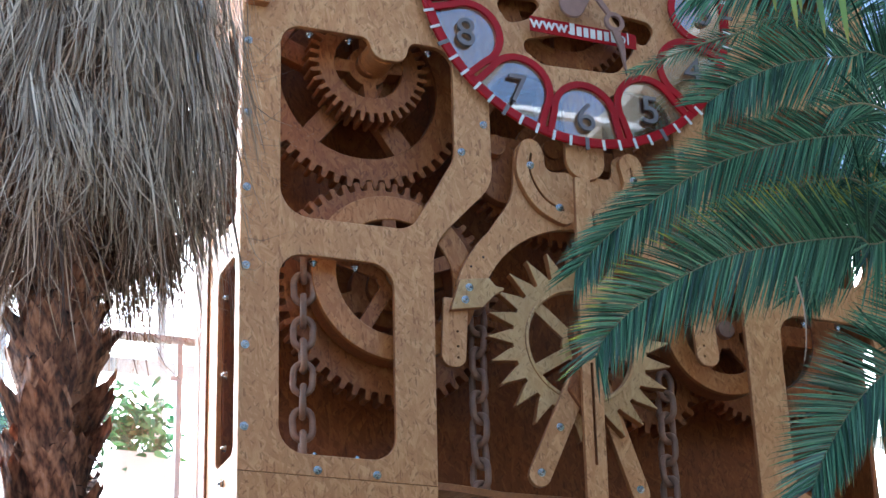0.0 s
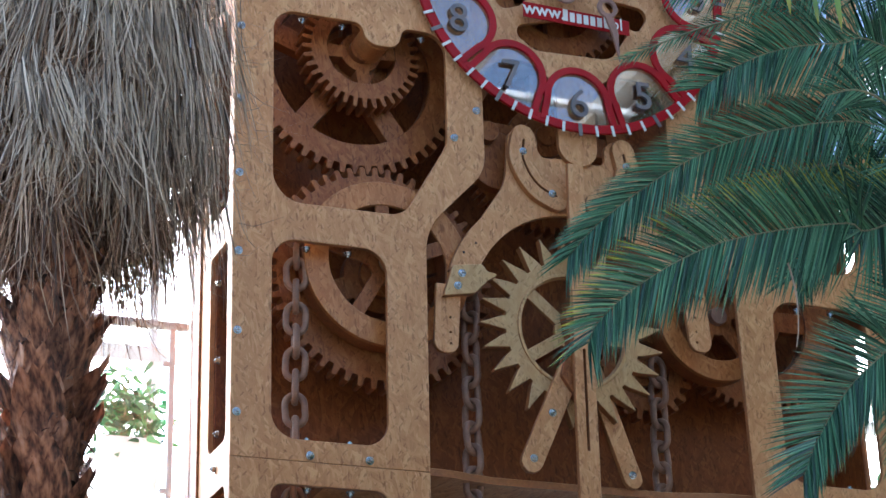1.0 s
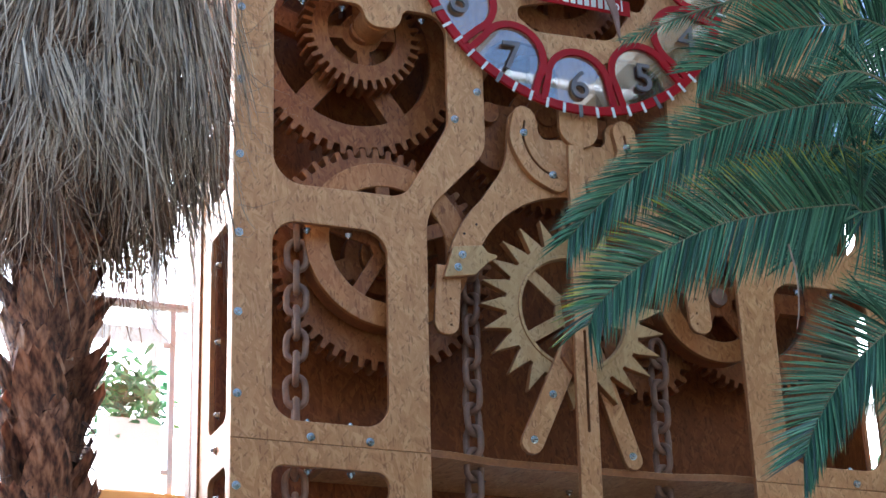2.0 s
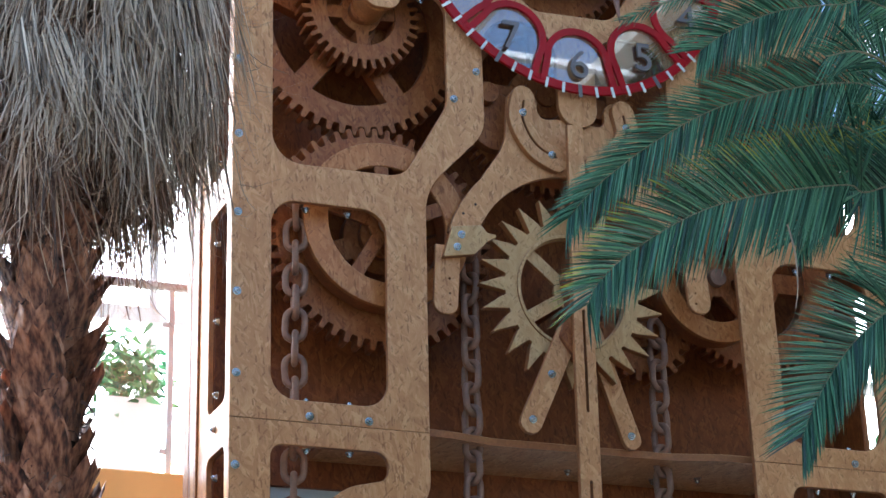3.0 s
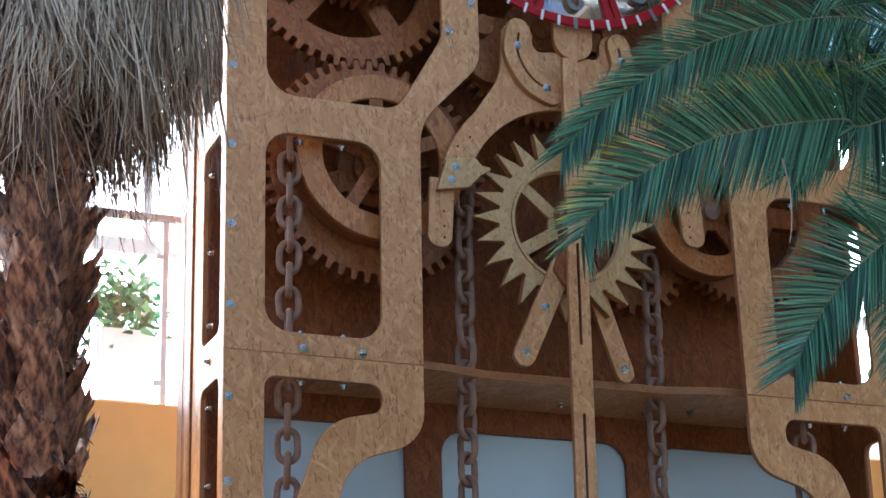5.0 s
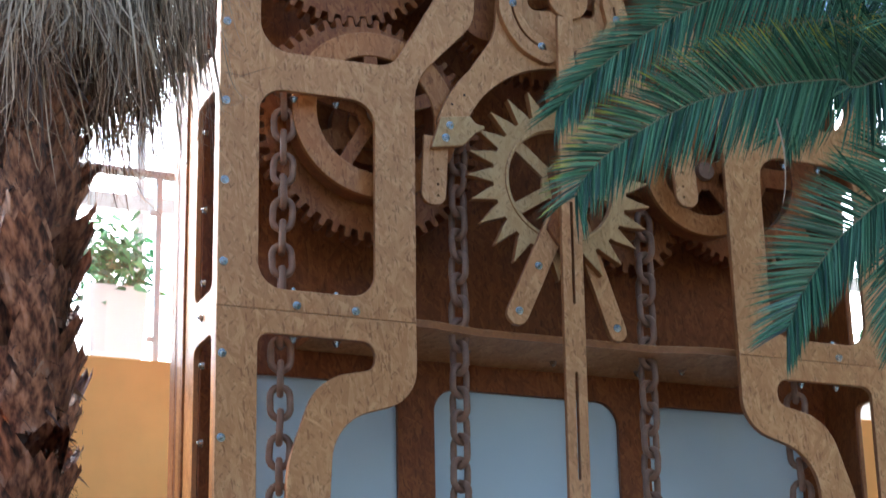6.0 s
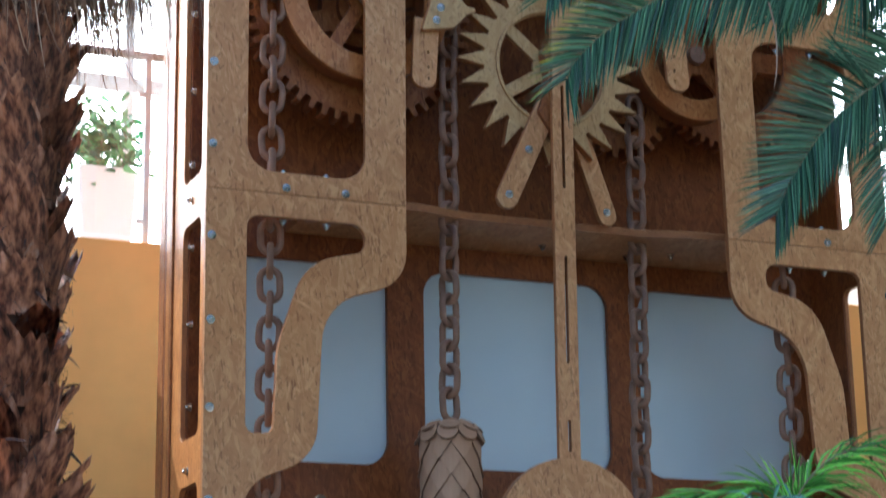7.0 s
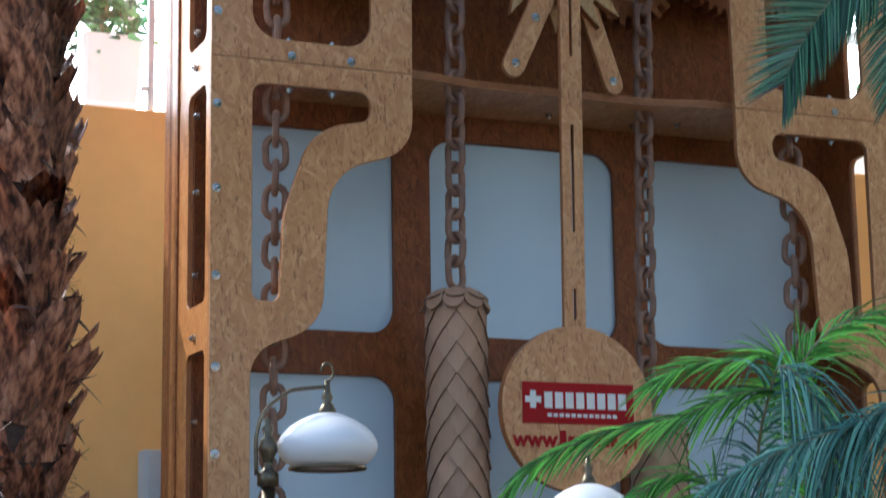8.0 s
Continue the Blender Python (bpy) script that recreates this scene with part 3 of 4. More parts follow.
wheel("dark brown gear behind the red plaque", 4.35, 7.13, 8.62, 0.08, 0.387, 0.425, 44, 0.27, 0.14, 4, 0.1, 0.0)
wheel("small brown gear behind the escape wheel", 4.90, 5.055, 8.90, 0.08, 0.245, 0.30, 22, 0.16, 0.1, 3, 0.07, 0.0)
wheel("round-rimmed brown gear beside the board leg", 5.60, 5.42, 8.88, 0.08, 0.522, 0.56, 58, 0.36, 0.2, 4, 0.12, 0.0)
esc = wheel("pale strand board escape wheel with hooked teeth", 4.311, 5.078, 8.55, 0.045, 0.385, 0.524, 25, 0.30, 0.10, 5, 0.068, 0.10, PALE, 0.14, radians(140), 0.10, 0.80, 0.318)


def drum(cx, cz, y, r, r_in, label):
    d = thing("chain_drum", (cx, y, cz - r), label, "drum", "chain drums")
    part("rim", plate(circle(cx, cz, r, 72), [circle(cx, cz, r_in, 64)], y, y + 0.03), SIDE, d)
    part("barrel", plate(circle(cx, cz, r - 0.006, 72), [circle(cx, cz, r_in - 0.002, 64)], y + 0.03, y + 0.13), OSB_SHADED, d)
    part("spokes", plate(circle(cx, cz, r_in + 0.012, 64), spoke_holes(cx, cz, 0.1, r_in - 0.004, 5, 0.075, 0.4), y + 0.008, y + 0.028), OSB_SHADED, d)
    part("axle", plate(circle(cx, cz, 0.05, 20), [], y - 0.03, BY), CHAINWOOD, d)


drum(3.315, 5.365, 8.62, 0.452, 0.322, "brown board chain drum with spokes")
drum(5.24, 5.30, 8.65, 0.365, 0.25, "brown board chain drum beside the leg")
disc = thing("round_disc", (3.96, 8.70, 5.9), "greyish brown round board disc", "disc")
part("disc_face", plate(circle(3.97, 6.06, 0.17, 48), [], 8.66, 8.72), OSB_SHADED, disc)
part("disc_axle", plate(circle(3.90, 6.20, 0.06, 24), [], 8.60, 8.66), OSB_SHADED, disc)

# escapement anchor
EX, EZ = 4.353, 5.107
anchor = thing("escapement_anchor", (EX, 8.5, 5.2), "broad strand board anchor arching over the escape wheel", "clock anchor")
arc = lambda r, a0, a1, k=24: [(EX + r * math.cos(radians(a0 + (a1 - a0) * i / k)), EZ + r * math.sin(radians(a0 + (a1 - a0) * i / k))) for i in range(k + 1)]
horn_l = [(3.84, 5.70, 0.1), (3.955, 5.87, 0.3), (3.985, 6.205, 0.085), (4.155, 6.215, 0.085), (4.15, 6.045, 0.05), (4.27, 6.06, 0.03)]
anch = arc(0.622, 17, 163) + arc(0.77, 163, 135)
anch = [(*q, 0) for q in anch] + horn_l + [(2 * EX - q[0], *q[1:]) for q in reversed(horn_l)] + [(*q, 0) for q in arc(0.77, 45, 17)]
part("arch", plate(rounded(anch), [], 8.535, 8.565), OSB, anchor)
arm_path = smooth_path([(4.055, 6.145), (4.035, 6.02), (4.075, 5.92), (4.14, 5.845), (4.235, 5.80)], 6)
slot_path = smooth_path([(4.055, 6.12), (4.045, 6.02), (4.085, 5.92), (4.145, 5.855), (4.23, 5.815)], 6)
for k in (0, 1):
    f = (lambda lp: mirrored(lp, EX)) if k else (lambda lp: lp)
    arm = part("slotted_arm", plate(f(band(arm_path, 0.135)), [f(band(slot_path, 0.012, 4))], 8.495, 8.533), OSB, anchor)
    for x, z in ((4.046, 6.05), (4.205, 5.825)):
        bolt(arm, 2 * EX - x if k else x, 8.495, z)
    g = (lambda lp: [q + Vector((-0.085, 0.16)) for q in f(lp)]) if k else f
    blk = rounded([(3.607, 5.33, 0.01), (3.771, 5.358, 0.02), (3.80, 5.318, 0.03), (3.872, 5.312, 0.01), (3.80, 5.27, 0.05), (3.727, 5.192, 0.02), (3.553, 5.159, 0.006)])
    pal = part("pallet", plate(g(blk), [], 8.465, 8.50), PALE, anchor, "pale board pallet block")
    for x, z in ((3.655, 5.29), (3.63, 5.22)):
        bolt(pal, 2 * EX - x - 0.085 if k else x, 8.465, z + 0.16 * k)
    fin = rounded([(3.53, 5.24), (3.665, 5.24), (3.64, 4.868, 0.06), (3.508, 4.868, 0.06)])
    part("finger", plate(g(fin), [g(circle(3.60, z, 0.006, 8)) for z in (5.06, 4.98, 4.92)], 8.505, 8.53), OSB, anchor)
for x, z in ((3.70, 5.44), (3.77, 5.50), (4.10, 5.95)):
    part("screw_hole", plate(circle(x, z, 0.007, 8), [], 8.533, 8.5345, chamfer=0.0003), BLACK, anchor)

bracket = thing("wheel_bracket", (4.31, 8.47, 4.3), "forked strand board bracket holding the escape wheel", "bracket")
part("hub_block", plate(rounded([(4.215, 5.19, 0.05), (4.36, 5.16, 0.03), (4.37, 4.70, 0.02), (4.31, 4.66, 0.06), (4.24, 4.72, 0.02), (4.185, 4.80, 0.03), (4.25, 5.0, 0.05)]), [], 8.46, 8.53), OSB_SHADED, bracket, "reddish board hub")
legs = (((4.245, 4.83), (4.012, 4.335), 0.118, 8.485), ((4.43, 4.93), (4.635, 4.325), 0.105, 8.60))
for (x0, z0), (x1, z1), w, ly in legs:
    leg = part("leg", plate(band([(x0, z0), (x1, z1)], w), [], ly, ly + 0.03), OSB, bracket)
    for f in (0.47, 0.97):
        bolt(leg, x0 + (x1 - x0) * f, ly, z0 + (z1 - z0) * f)

# ---- pendulum ----
SWING = -0.012
px = lambda z: 4.315 + SWING * (6.1 - z)
pend = thing("pendulum", (px(2.6), 8.44, 2.2), "long slotted strand board pendulum with a round bob", "pendulum")
rod = rounded([(px(5.98) - 0.045, 5.98), (px(5.98) + 0.045, 5.98), (px(4.7) + 0.058, 4.7), (px(2.95) + 0.058, 2.95), (px(2.95) - 0.058, 2.95), (px(4.7) - 0.058, 4.7)])
slits = [band([(px(a), a), (px(b), b)], 0.016, 4) for a, b in ((4.40, 4.93), (3.50, 4.03), (3.06, 3.20))]
part("rod", plate(rod, slits, 8.415, 8.445), OSB, pend)
BOBZ = 2.615
bob = part("bob", plate(circle(px(BOBZ), BOBZ, 0.405, 96), [], 8.40, 8.45), OSB, pend, "round strand board bob")
bx = px(BOBZ)
part("sign", box(bx - 0.30, bx + 0.30, 8.394, 8.399, 2.54, 2.74, 0.001), RED_SIGN, bob, "red sign with white mark and bars")
part("cross", plate(rounded([(bx - 0.245 + a, 2.655 + b) for a, b in ((-0.015, 0.042), (0.015, 0.042), (0.015, 0.015), (0.042, 0.015), (0.042, -0.015), (0.015, -0.015), (0.015, -0.042), (-0.015, -0.042), (-0.015, -0.015), (-0.042, -0.015), (-0.042, 0.015), (-0.015, 0.015))]), [], 8.391, 8.394, chamfer=0.0005), WHITE, bob)
for i in range(8):
    part("white_bar", box(bx - 0.185 + 0.057 * i, bx - 0.143 + 0.057 * i, 8.391, 8.394, 2.615, 2.692, 0.0), WHITE, bob)
for i in range(12):
    part("small_bar", box(bx - 0.17 + 0.032 * i, bx - 0.148 + 0.032 * i, 8.391, 8.394, 2.573, 2.589, 0.0), WHITE, bob)
words("letters", "www.", 0.108, RED_SIGN, bob, bx - 0.225, 8.397, 2.462, 0.002, bold=0.003)
for i in range(7):
    part("red_bar", box(bx - 0.105 + 0.046 * i, bx - 0.072 + 0.046 * i, 8.395, 8.399, 2.432, 2.482 + 0.026 * (i in (0, 6)), 0.0), RED_SIGN, bob)
words("letters", ".pl", 0.108, RED_SIGN, bob, bx + 0.265, 8.397, 2.462, 0.002, bold=0.003)

# ---- dial ----
DX, DZ, DY, DR = 4.37, 7.155, 8.445, 0.962
dial = thing("clock_dial", (DX, DY, DZ - DR), "round clock dial with red arches and clear panes", "clock dial")
part("ring", plate(circle(DX, DZ, DR, 144), [circle(DX, DZ, DR - 0.052, 144)], DY, DY + 0.018), RED, dial)
for h in range(12):
    a = radians(90 - 30 * h)
    out = Vector((math.cos(a), math.sin(a)))
    tan = Vector((-out.y, out.x))
    c = Vector((DX, DZ)) + out * 0.775
    def arch(r, foot, w):
        lp = [c - out * (r * math.cos(t)) + tan * (r * math.sin(t)) for t in (math.pi * (k / 24 - 0.5) for k in range(25))]
        return [c + out * foot - tan * w] + lp + [c + out * foot + tan * w]
    o, i_ = arch(0.203, 0.14, 0.235), arch(0.163, 0.14, 0.195)
    part("arch", plate(o + i_[::-1], [], DY - 0.003, DY + 0.0145, chamfer=0.002), RED, dial)
    pane = arch(0.166, 0.125, 0.196)
    part("pane", plate(pane, [], DY + 0.018, DY + 0.018, chamfer=0.0005), ACRYLIC, dial, "clear reflecting pane").visible_shadow = False
    n = Vector((DX, DZ)) + out * 0.80
    words("numeral", str(h or 12), 0.24, GREY_METAL, dial, n.x, DY - 0.004, n.y, 0.008, "grey metal numeral")
for i in range(60):
    a = radians(90 - 6 * i)
    big = i % 5 == 0
    ln, wd = (0.062, 0.016) if not big else (0.075, 0.022)
    m4 = Matrix.Translation((DX + (DR - 0.012) * math.cos(a), DY - 0.004, DZ + (DR - 0.012) * math.sin(a))) @ Matrix.Rotation(-a, 4, "Y")
    bm = box(-ln / 2, ln / 2, -0.003, 0.003, -wd / 2, wd / 2, 0.001)
    part("hour_mark" if big else "minute_mark", bm, GREY_METAL if big else WHITE, dial, at=m4)
pointers = thing("clock_pointers", (DX, 8.38, DZ), "rose-brown plywood clock pointers on the dial", "clock pointers")
part("hour_hand", plate(band([(DX, DZ), (4.30, 7.02)], 0.15, 10), [], 8.385, 8.40), ROSE, pointers)
ringc = circle(4.545, 6.945, 0.062, 28)
part("minute_hand_ring", plate(ringc, [circle(4.545, 6.945, 0.035, 24)], 8.36, 8.375), ROSE, pointers)
part("minute_hand", plate(rounded([(4.36, 7.17), (4.42, 7.15), (4.53, 7.0), (4.50, 6.985)]), [], 8.36, 8.375), ROSE, pointers)
part("minute_hand_point", plate(rounded([(4.525, 6.89), (4.575, 6.89), (4.60, 6.80), (4.60, 6.62), (4.565, 6.78)]), [], 8.36, 8.375), ROSE, pointers)
part("pin", plate(circle(DX, DZ, 0.05, 24), [], 8.35, DY + 0.05), STEEL, pointers)
plaque = thing("address_plaque", (4.38, 8.43, 6.83), "narrow red plaque with white lettering and bars", "sign")
tilt = Matrix.Translation((4.385, 8.435, 6.885)) @ Matrix.Rotation(radians(0.6), 4, "Y")
part("plate", box(-0.325, 0.325, -0.002, 0.003, -0.047, 0.047, 0.001), RED_SIGN, plaque, at=tilt)
words("letters", "www.", 0.105, WHITE, plaque, 4.185, 8.431, 6.895, 0.001, bold=0.002)
for i in range(7):
    part("white_bar", box(-0.085 + 0.042 * i, -0.056 + 0.042 * i, -0.005, -0.002, -0.028, 0.03 + 0.014 * (i in (0, 6)), 0), WHITE, plaque, at=tilt)
words("letters", ".pl", 0.105, WHITE, plaque, 4.62, 8.431, 6.89, 0.001)

# ---- chains and weights ----
def link_mesh():
    bm = bmesh.new()
    path = []
    for s in (1, -1):
        for k in range(9):
            a = math.pi * k / 8 + (0 if s == 1 else math.pi)
            path.append((0.048 * math.cos(a), 0.029 * s + 0.048 * math.sin(a)))
    rows = []
    n = len(path)
    for i, (x, zz) in enumerate(path):
        p, q = Vector(path[i - 1]), Vector(path[(i + 1) % n])
        d = (q - p).normalized()
        nr = Vector((d.y, -d.x))
        ring = []
        for k in range(8):
            a = 2 * math.pi * (k + 0.5) / 8
            ca, sa = math.cos(a), math.sin(a)
            ring.append(bm.verts.new((x + nr.x * 0.018 * ca, 0.018 * sa, zz + nr.y * 0.018 * ca)))
        rows.append(ring)
    for i in range(n):
        a, b = rows[i], rows[(i + 1) % n]
        for k in range(8):
            bm.faces.new((a[k], a[(k + 1) % 8], b[(k + 1) % 8], b[k]))
    me = bpy.data.meshes.new("link")
    bmesh.ops.recalc_face_normals(bm, faces=bm.faces)
    bm.to_mesh(me), bm.free()
    me.shade_smooth()
    me.materials.append(CHAINWOOD)
    return me


LINK = link_mesh()


def chain(x0, y, z0, z1, turn, x1=None, label="heavy brown wooden chain hanging in the clock"):
    x1 = x0 if x1 is None else x1
    ch = thing("chain", (x1, y, z1), label, "chain", "clock chains")
    z, i = z0, 0
    while z > z1:
        f = (z0 - z) / (z0 - z1)
        part("link", LINK, None, ch, at=pose(x0 + (x1 - x0) * f, y, z, random.uniform(-3, 3), random.uniform(-4, 4), turn + 90 * (i % 2) + random.uniform(-6, 6)))
        z -= 0.1192
        i += 1


chain(2.835, 8.66, 5.495, 0.9, -18, 2.80)
chain(3.797, 8.70, 5.45, 3.20, 24, 3.766, "brown wooden chain holding a shingled weight")
chain(4.93, 8.80, 5.0, 2.62, 20, 4.87, "brown wooden chain holding a shingled weight")
chain(5.72, 8.66, 4.25, 0.9, -33, 5.70)


def scale_mesh(w, h, t=0.008):
    """One curved shingle with a pointed lower end."""
    bm = bmesh.new()
    rows = []
    for j in range(7):
        f = j / 6
        hw = w / 2 * (1 if f < 0.2 else max(0.06, 1 - ((f - 0.2) / 0.8) ** 1.6))
        rows.append([bm.verts.new((hw * s, 3.0 * (hw * s) ** 2, h * (0.5 - f))) for s in (-1, -0.6, -0.2, 0.2, 0.6, 1)])
    for a, b in zip(rows, rows[1:]):
        for k in range(5):
            bm.faces.new((a[k], b[k], b[k + 1], a[k + 1]))
    bmesh.ops.recalc_face_normals(bm, faces=bm.faces)
    bmesh.ops.solidify(bm, geom=bm.faces[:], thickness=t)
    me = bpy.data.meshes.new("scale")
    bmesh.ops.recalc_face_normals(bm, faces=bm.faces)
    # Rim faces take the dark colour that stands for gap shadow.
    for f in bm.faces:
        f.material_index = int(abs(f.normal.y) < 0.6)
    bm.to_mesh(me), bm.free()
    me.materials.append(CONE)
    me.materials.append(CONE_GAP_SHADE)
    return me


SCALE = scale_mesh(0.136, 0.165, 0.010)
bm = plate([(0.052 * math.cos(a), 0.056 * math.sin(a)) for a in (2 * math.pi * k / 20 for k in range(20))], [], -0.006, 0.006, chamfer=0.003)
CAPME = bpy.data.meshes.new("cap_scale")
bmesh.ops.recalc_face_normals(bm, faces=bm.faces)
bm.to_mesh(CAPME), bm.free()
CAPME.materials.append(CONE)
CAPME.materials.append(CONE_GAP_SHADE)


def weight(x, y, top, r=0.145, rows=17, n=8):
    w = thing("chain_weight", (x, y, top - 0.076 * rows - 0.1), "tall round weight clad in tan wooden shingles", "clock weight", "clock weights")
    # Core in dark chain wood so the gaps between shingles look shaded.
    part("core", lathe([(r - 0.01, -0.08 - 0.076 * rows), (r - 0.006, -0.06), (r * 0.9, -0.025), (0.03, 0.022)], x, y, top), CHAINWOOD, w, smooth=True)
    for i in range(rows):
        for j in range(n):
            a = 360 / n * (j + 0.5 * (i % 2)) + random.uniform(-1, 1)
            m4 = Matrix.Translation((x, y, top - 0.10 - 0.076 * i)) @ pose(0, 0, 0, 0, 0, a) @ pose(0, -r - 0.004, 0, -8.5 + random.uniform(-1.5, 1.5), 0, random.uniform(-2, 2))
            part("scale", SCALE, None, w, at=m4)
    for ring_r, drop, lean, count, turn in ((1.0, -0.045, -32, 9, 12), (0.80, -0.008, -60, 7, -24)):
        for j in range(count):
            m4 = Matrix.Translation((x, y, top)) @ pose(0, 0, 0, 0, 0, 360 / count * j + turn) @ pose(0, -r * ring_r, drop, lean + 5 * (j % 2), 0, 0)
            part("cap_scale", CAPME, None, w, at=m4)


weight(3.766, 8.70, 3.20)
weight(4.93, 8.80, 2.62, 0.143, 14)

# ---- palm with a skirt of dead leaves ----
def ribbons(strips):
    """One mesh of many thin leaf strips: each a path and a half width, tapering."""
    verts, faces, uvs = [], [], []
    slots = []
    for path, hw, side, *rest in strips:
        n, slot = len(path), rest[0] if rest else 0
        fold = rest[1] * hw if len(rest) > 1 else None
        for lo, hi in ((-1, 0), (0, 1)) if fold else ((-1, 1),):
            k0 = len(verts)
            slots += [slot] * (n - 1)
            for i, p in enumerate(path):
                f = i / (n - 1)
                g = 0.55 + 0.9 * f if f < 0.3 else 0.82 * (1.25 - f) / 0.95 if f < 1 else 0.04
                w = side * (hw * g)
                lift = fold * g if fold else Vector()
                verts += [p + w * lo + lift * abs(lo), p + w * hi + lift * abs(hi)]
                uvs += [(0, f), (1, f)]
            faces += [(k0 + 2 * i, k0 + 2 * i + 1, k0 + 2 * i + 3, k0 + 2 * i + 2) for i in range(n - 1)]
    me = bpy.data.meshes.new("leaf_strips")
    me.from_pydata([tuple(v) for v in verts], [], faces)
    me.polygons.foreach_set("material_index", slots)
    layer = me.uv_layers.new(name="UVMap")
    idx = np.empty(len(me.loops), dtype=np.int32)
    me.loops.foreach_get("vertex_index", idx)
    layer.data.foreach_set("uv", np.array(uvs, dtype=np.float32)[idx].ravel())
    me.shade_smooth()
    return me


rng = random.Random(7)
PX, PY = 1.215, 6.5
palm = thing("skirted_palm", (PX, PY, 0), "tall palm with a thick skirt of dry grey leaves", "palm tree")
prof = [(0.22, 0.0), (0.18, 0.6), (0.152, 1.6), (0.138, 2.4), (0.112, 3.4), (0.10, 4.4), (0.10, 6.6)]
part("trunk", lathe(prof, PX, PY, 0, 28), BARK, palm, smooth=True)


def trunk_r(z):
    return float(np.interp(z, [h for _, h in prof], [r for r, _ in prof]))


def boot_bm():
    """One old leaf base: a broad tongue wrapped round the trunk, with a ragged pointed top."""
    bm = bmesh.new()
    rows = []
    for i in range(7):
        f = i / 6
        span = radians(52) * (1 - 0.62 * f ** 1.6)
        o = 0.004 + 0.048 * f * f
        rows.append([])
        for j in range(7):
            s = j / 3 - 1
            a, r = span * s, 0.125 + o + 0.010 * (1 - s * s)
            rows[-1].append(bm.verts.new((r * math.sin(a), 0.125 - r * math.cos(a), 0.19 * f + ((0.012 + 0.016 * (j % 2)) * (i - 4) if i > 4 else 0))))
    for a, b in zip(rows, rows[1:]):
        for k in range(6):
            bm.faces.new((a[k], a[k + 1], b[k + 1], b[k]))
    bmesh.ops.solidify(bm, geom=bm.faces[:], thickness=0.008)
    return bm


bm = boot_bm()
BOOTME = bpy.data.meshes.new("leaf_base")
bmesh.ops.recalc_face_normals(bm, faces=bm.faces)
bm.to_mesh(BOOTME), bm.free()
BOOTME.materials.append(BOOT)
for i in range(128):
    z = 1.45 + 0.0238 * i
    a = 137.5 * i + rng.uniform(-10, 10)
    s = rng.uniform(0.85, 1.15)
    m4 = Matrix.Translation((PX, PY, z)) @ pose(0, 0, 0, 0, 0, a) @ pose(0, -trunk_r(z) - 0.004, 0, rng.uniform(3, 20) if z < 2.9 else rng.uniform(0, 12), rng.uniform(-14, 14), 0) @ Matrix.Diagonal((s, s, s * rng.uniform(0.7, 1.1), 1))
    part("leaf_base", BOOTME, None, palm, at=m4)
strips = []
for i in range(2600):
    z = rng.uniform(1.5, 4.5)
    a = rng.uniform(0, 2 * math.pi)
    out = Vector((math.cos(a), math.sin(a), 0))
    side = Vector((-out.y, out.x, rng.uniform(-0.5, 0.5))).normalized()
    p = Vector((PX, PY, z)) + out * (trunk_r(z) + 0.01)
    ln = rng.uniform(0.025, 0.085)
    d = (out * rng.uniform(0.15, 0.7) + side * rng.uniform(-0.9, 0.9) + Vector((0, 0, rng.uniform(-0.9, 0.5)))).normalized()
    curl = Vector((0, 0, rng.uniform(-0.5, 0.3)))
    strips.append(([p + d * ln * f + curl * ln * f * f + out * 0.03 * math.sin(f * 3) for f in (0, 0.35, 0.7, 1)], rng.uniform(0.001, 0.0045), side))
peel = []
for i in range(420):
    z = 1.5 + 2.9 * rng.random() ** 1.9
    a = rng.uniform(0, 2 * math.pi)
    out = Vector((math.cos(a), math.sin(a), 0))
    side = Vector((-out.y, out.x, 0))
    p = Vector((PX, PY, z)) + out * (trunk_r(z) + 0.02)
    ln = rng.uniform(0.04, 0.085) + (rng.uniform(0.02, 0.07) if z < 2.9 else 0)
    lift, swing, curl = rng.uniform(-0.2, 1.0), rng.uniform(-1.0, 1.0), rng.uniform(-1.6, 0.2)
    d = (out * rng.uniform(0.05, 0.6) + side * swing + Vector((0, 0, lift))).normalized()
    pts = [p + d * ln * f + (out * 0.25 + Vector((0, 0, curl))) * ln * f * f + side * swing * 0.4 * ln * f ** 3 for f in (0, 0.2, 0.4, 0.6, 0.8, 1)]
    peel.append((pts, rng.uniform(0.006, 0.017), (side * rng.uniform(0.3, 1) + Vector((0, 0, rng.uniform(-1, 1)))).normalized()))
me = ribbons(peel)
me.materials.append(PEEL)
tagged(part("peeling_strip", me, None, palm, "curled peeling strips of old leaf base"), kind="stuff")
me = ribbons(strips)
me.materials.append(PEEL)
tagged(part("torn_fibre", me, None, palm, "brown torn trunk fibres"), kind="stuff")


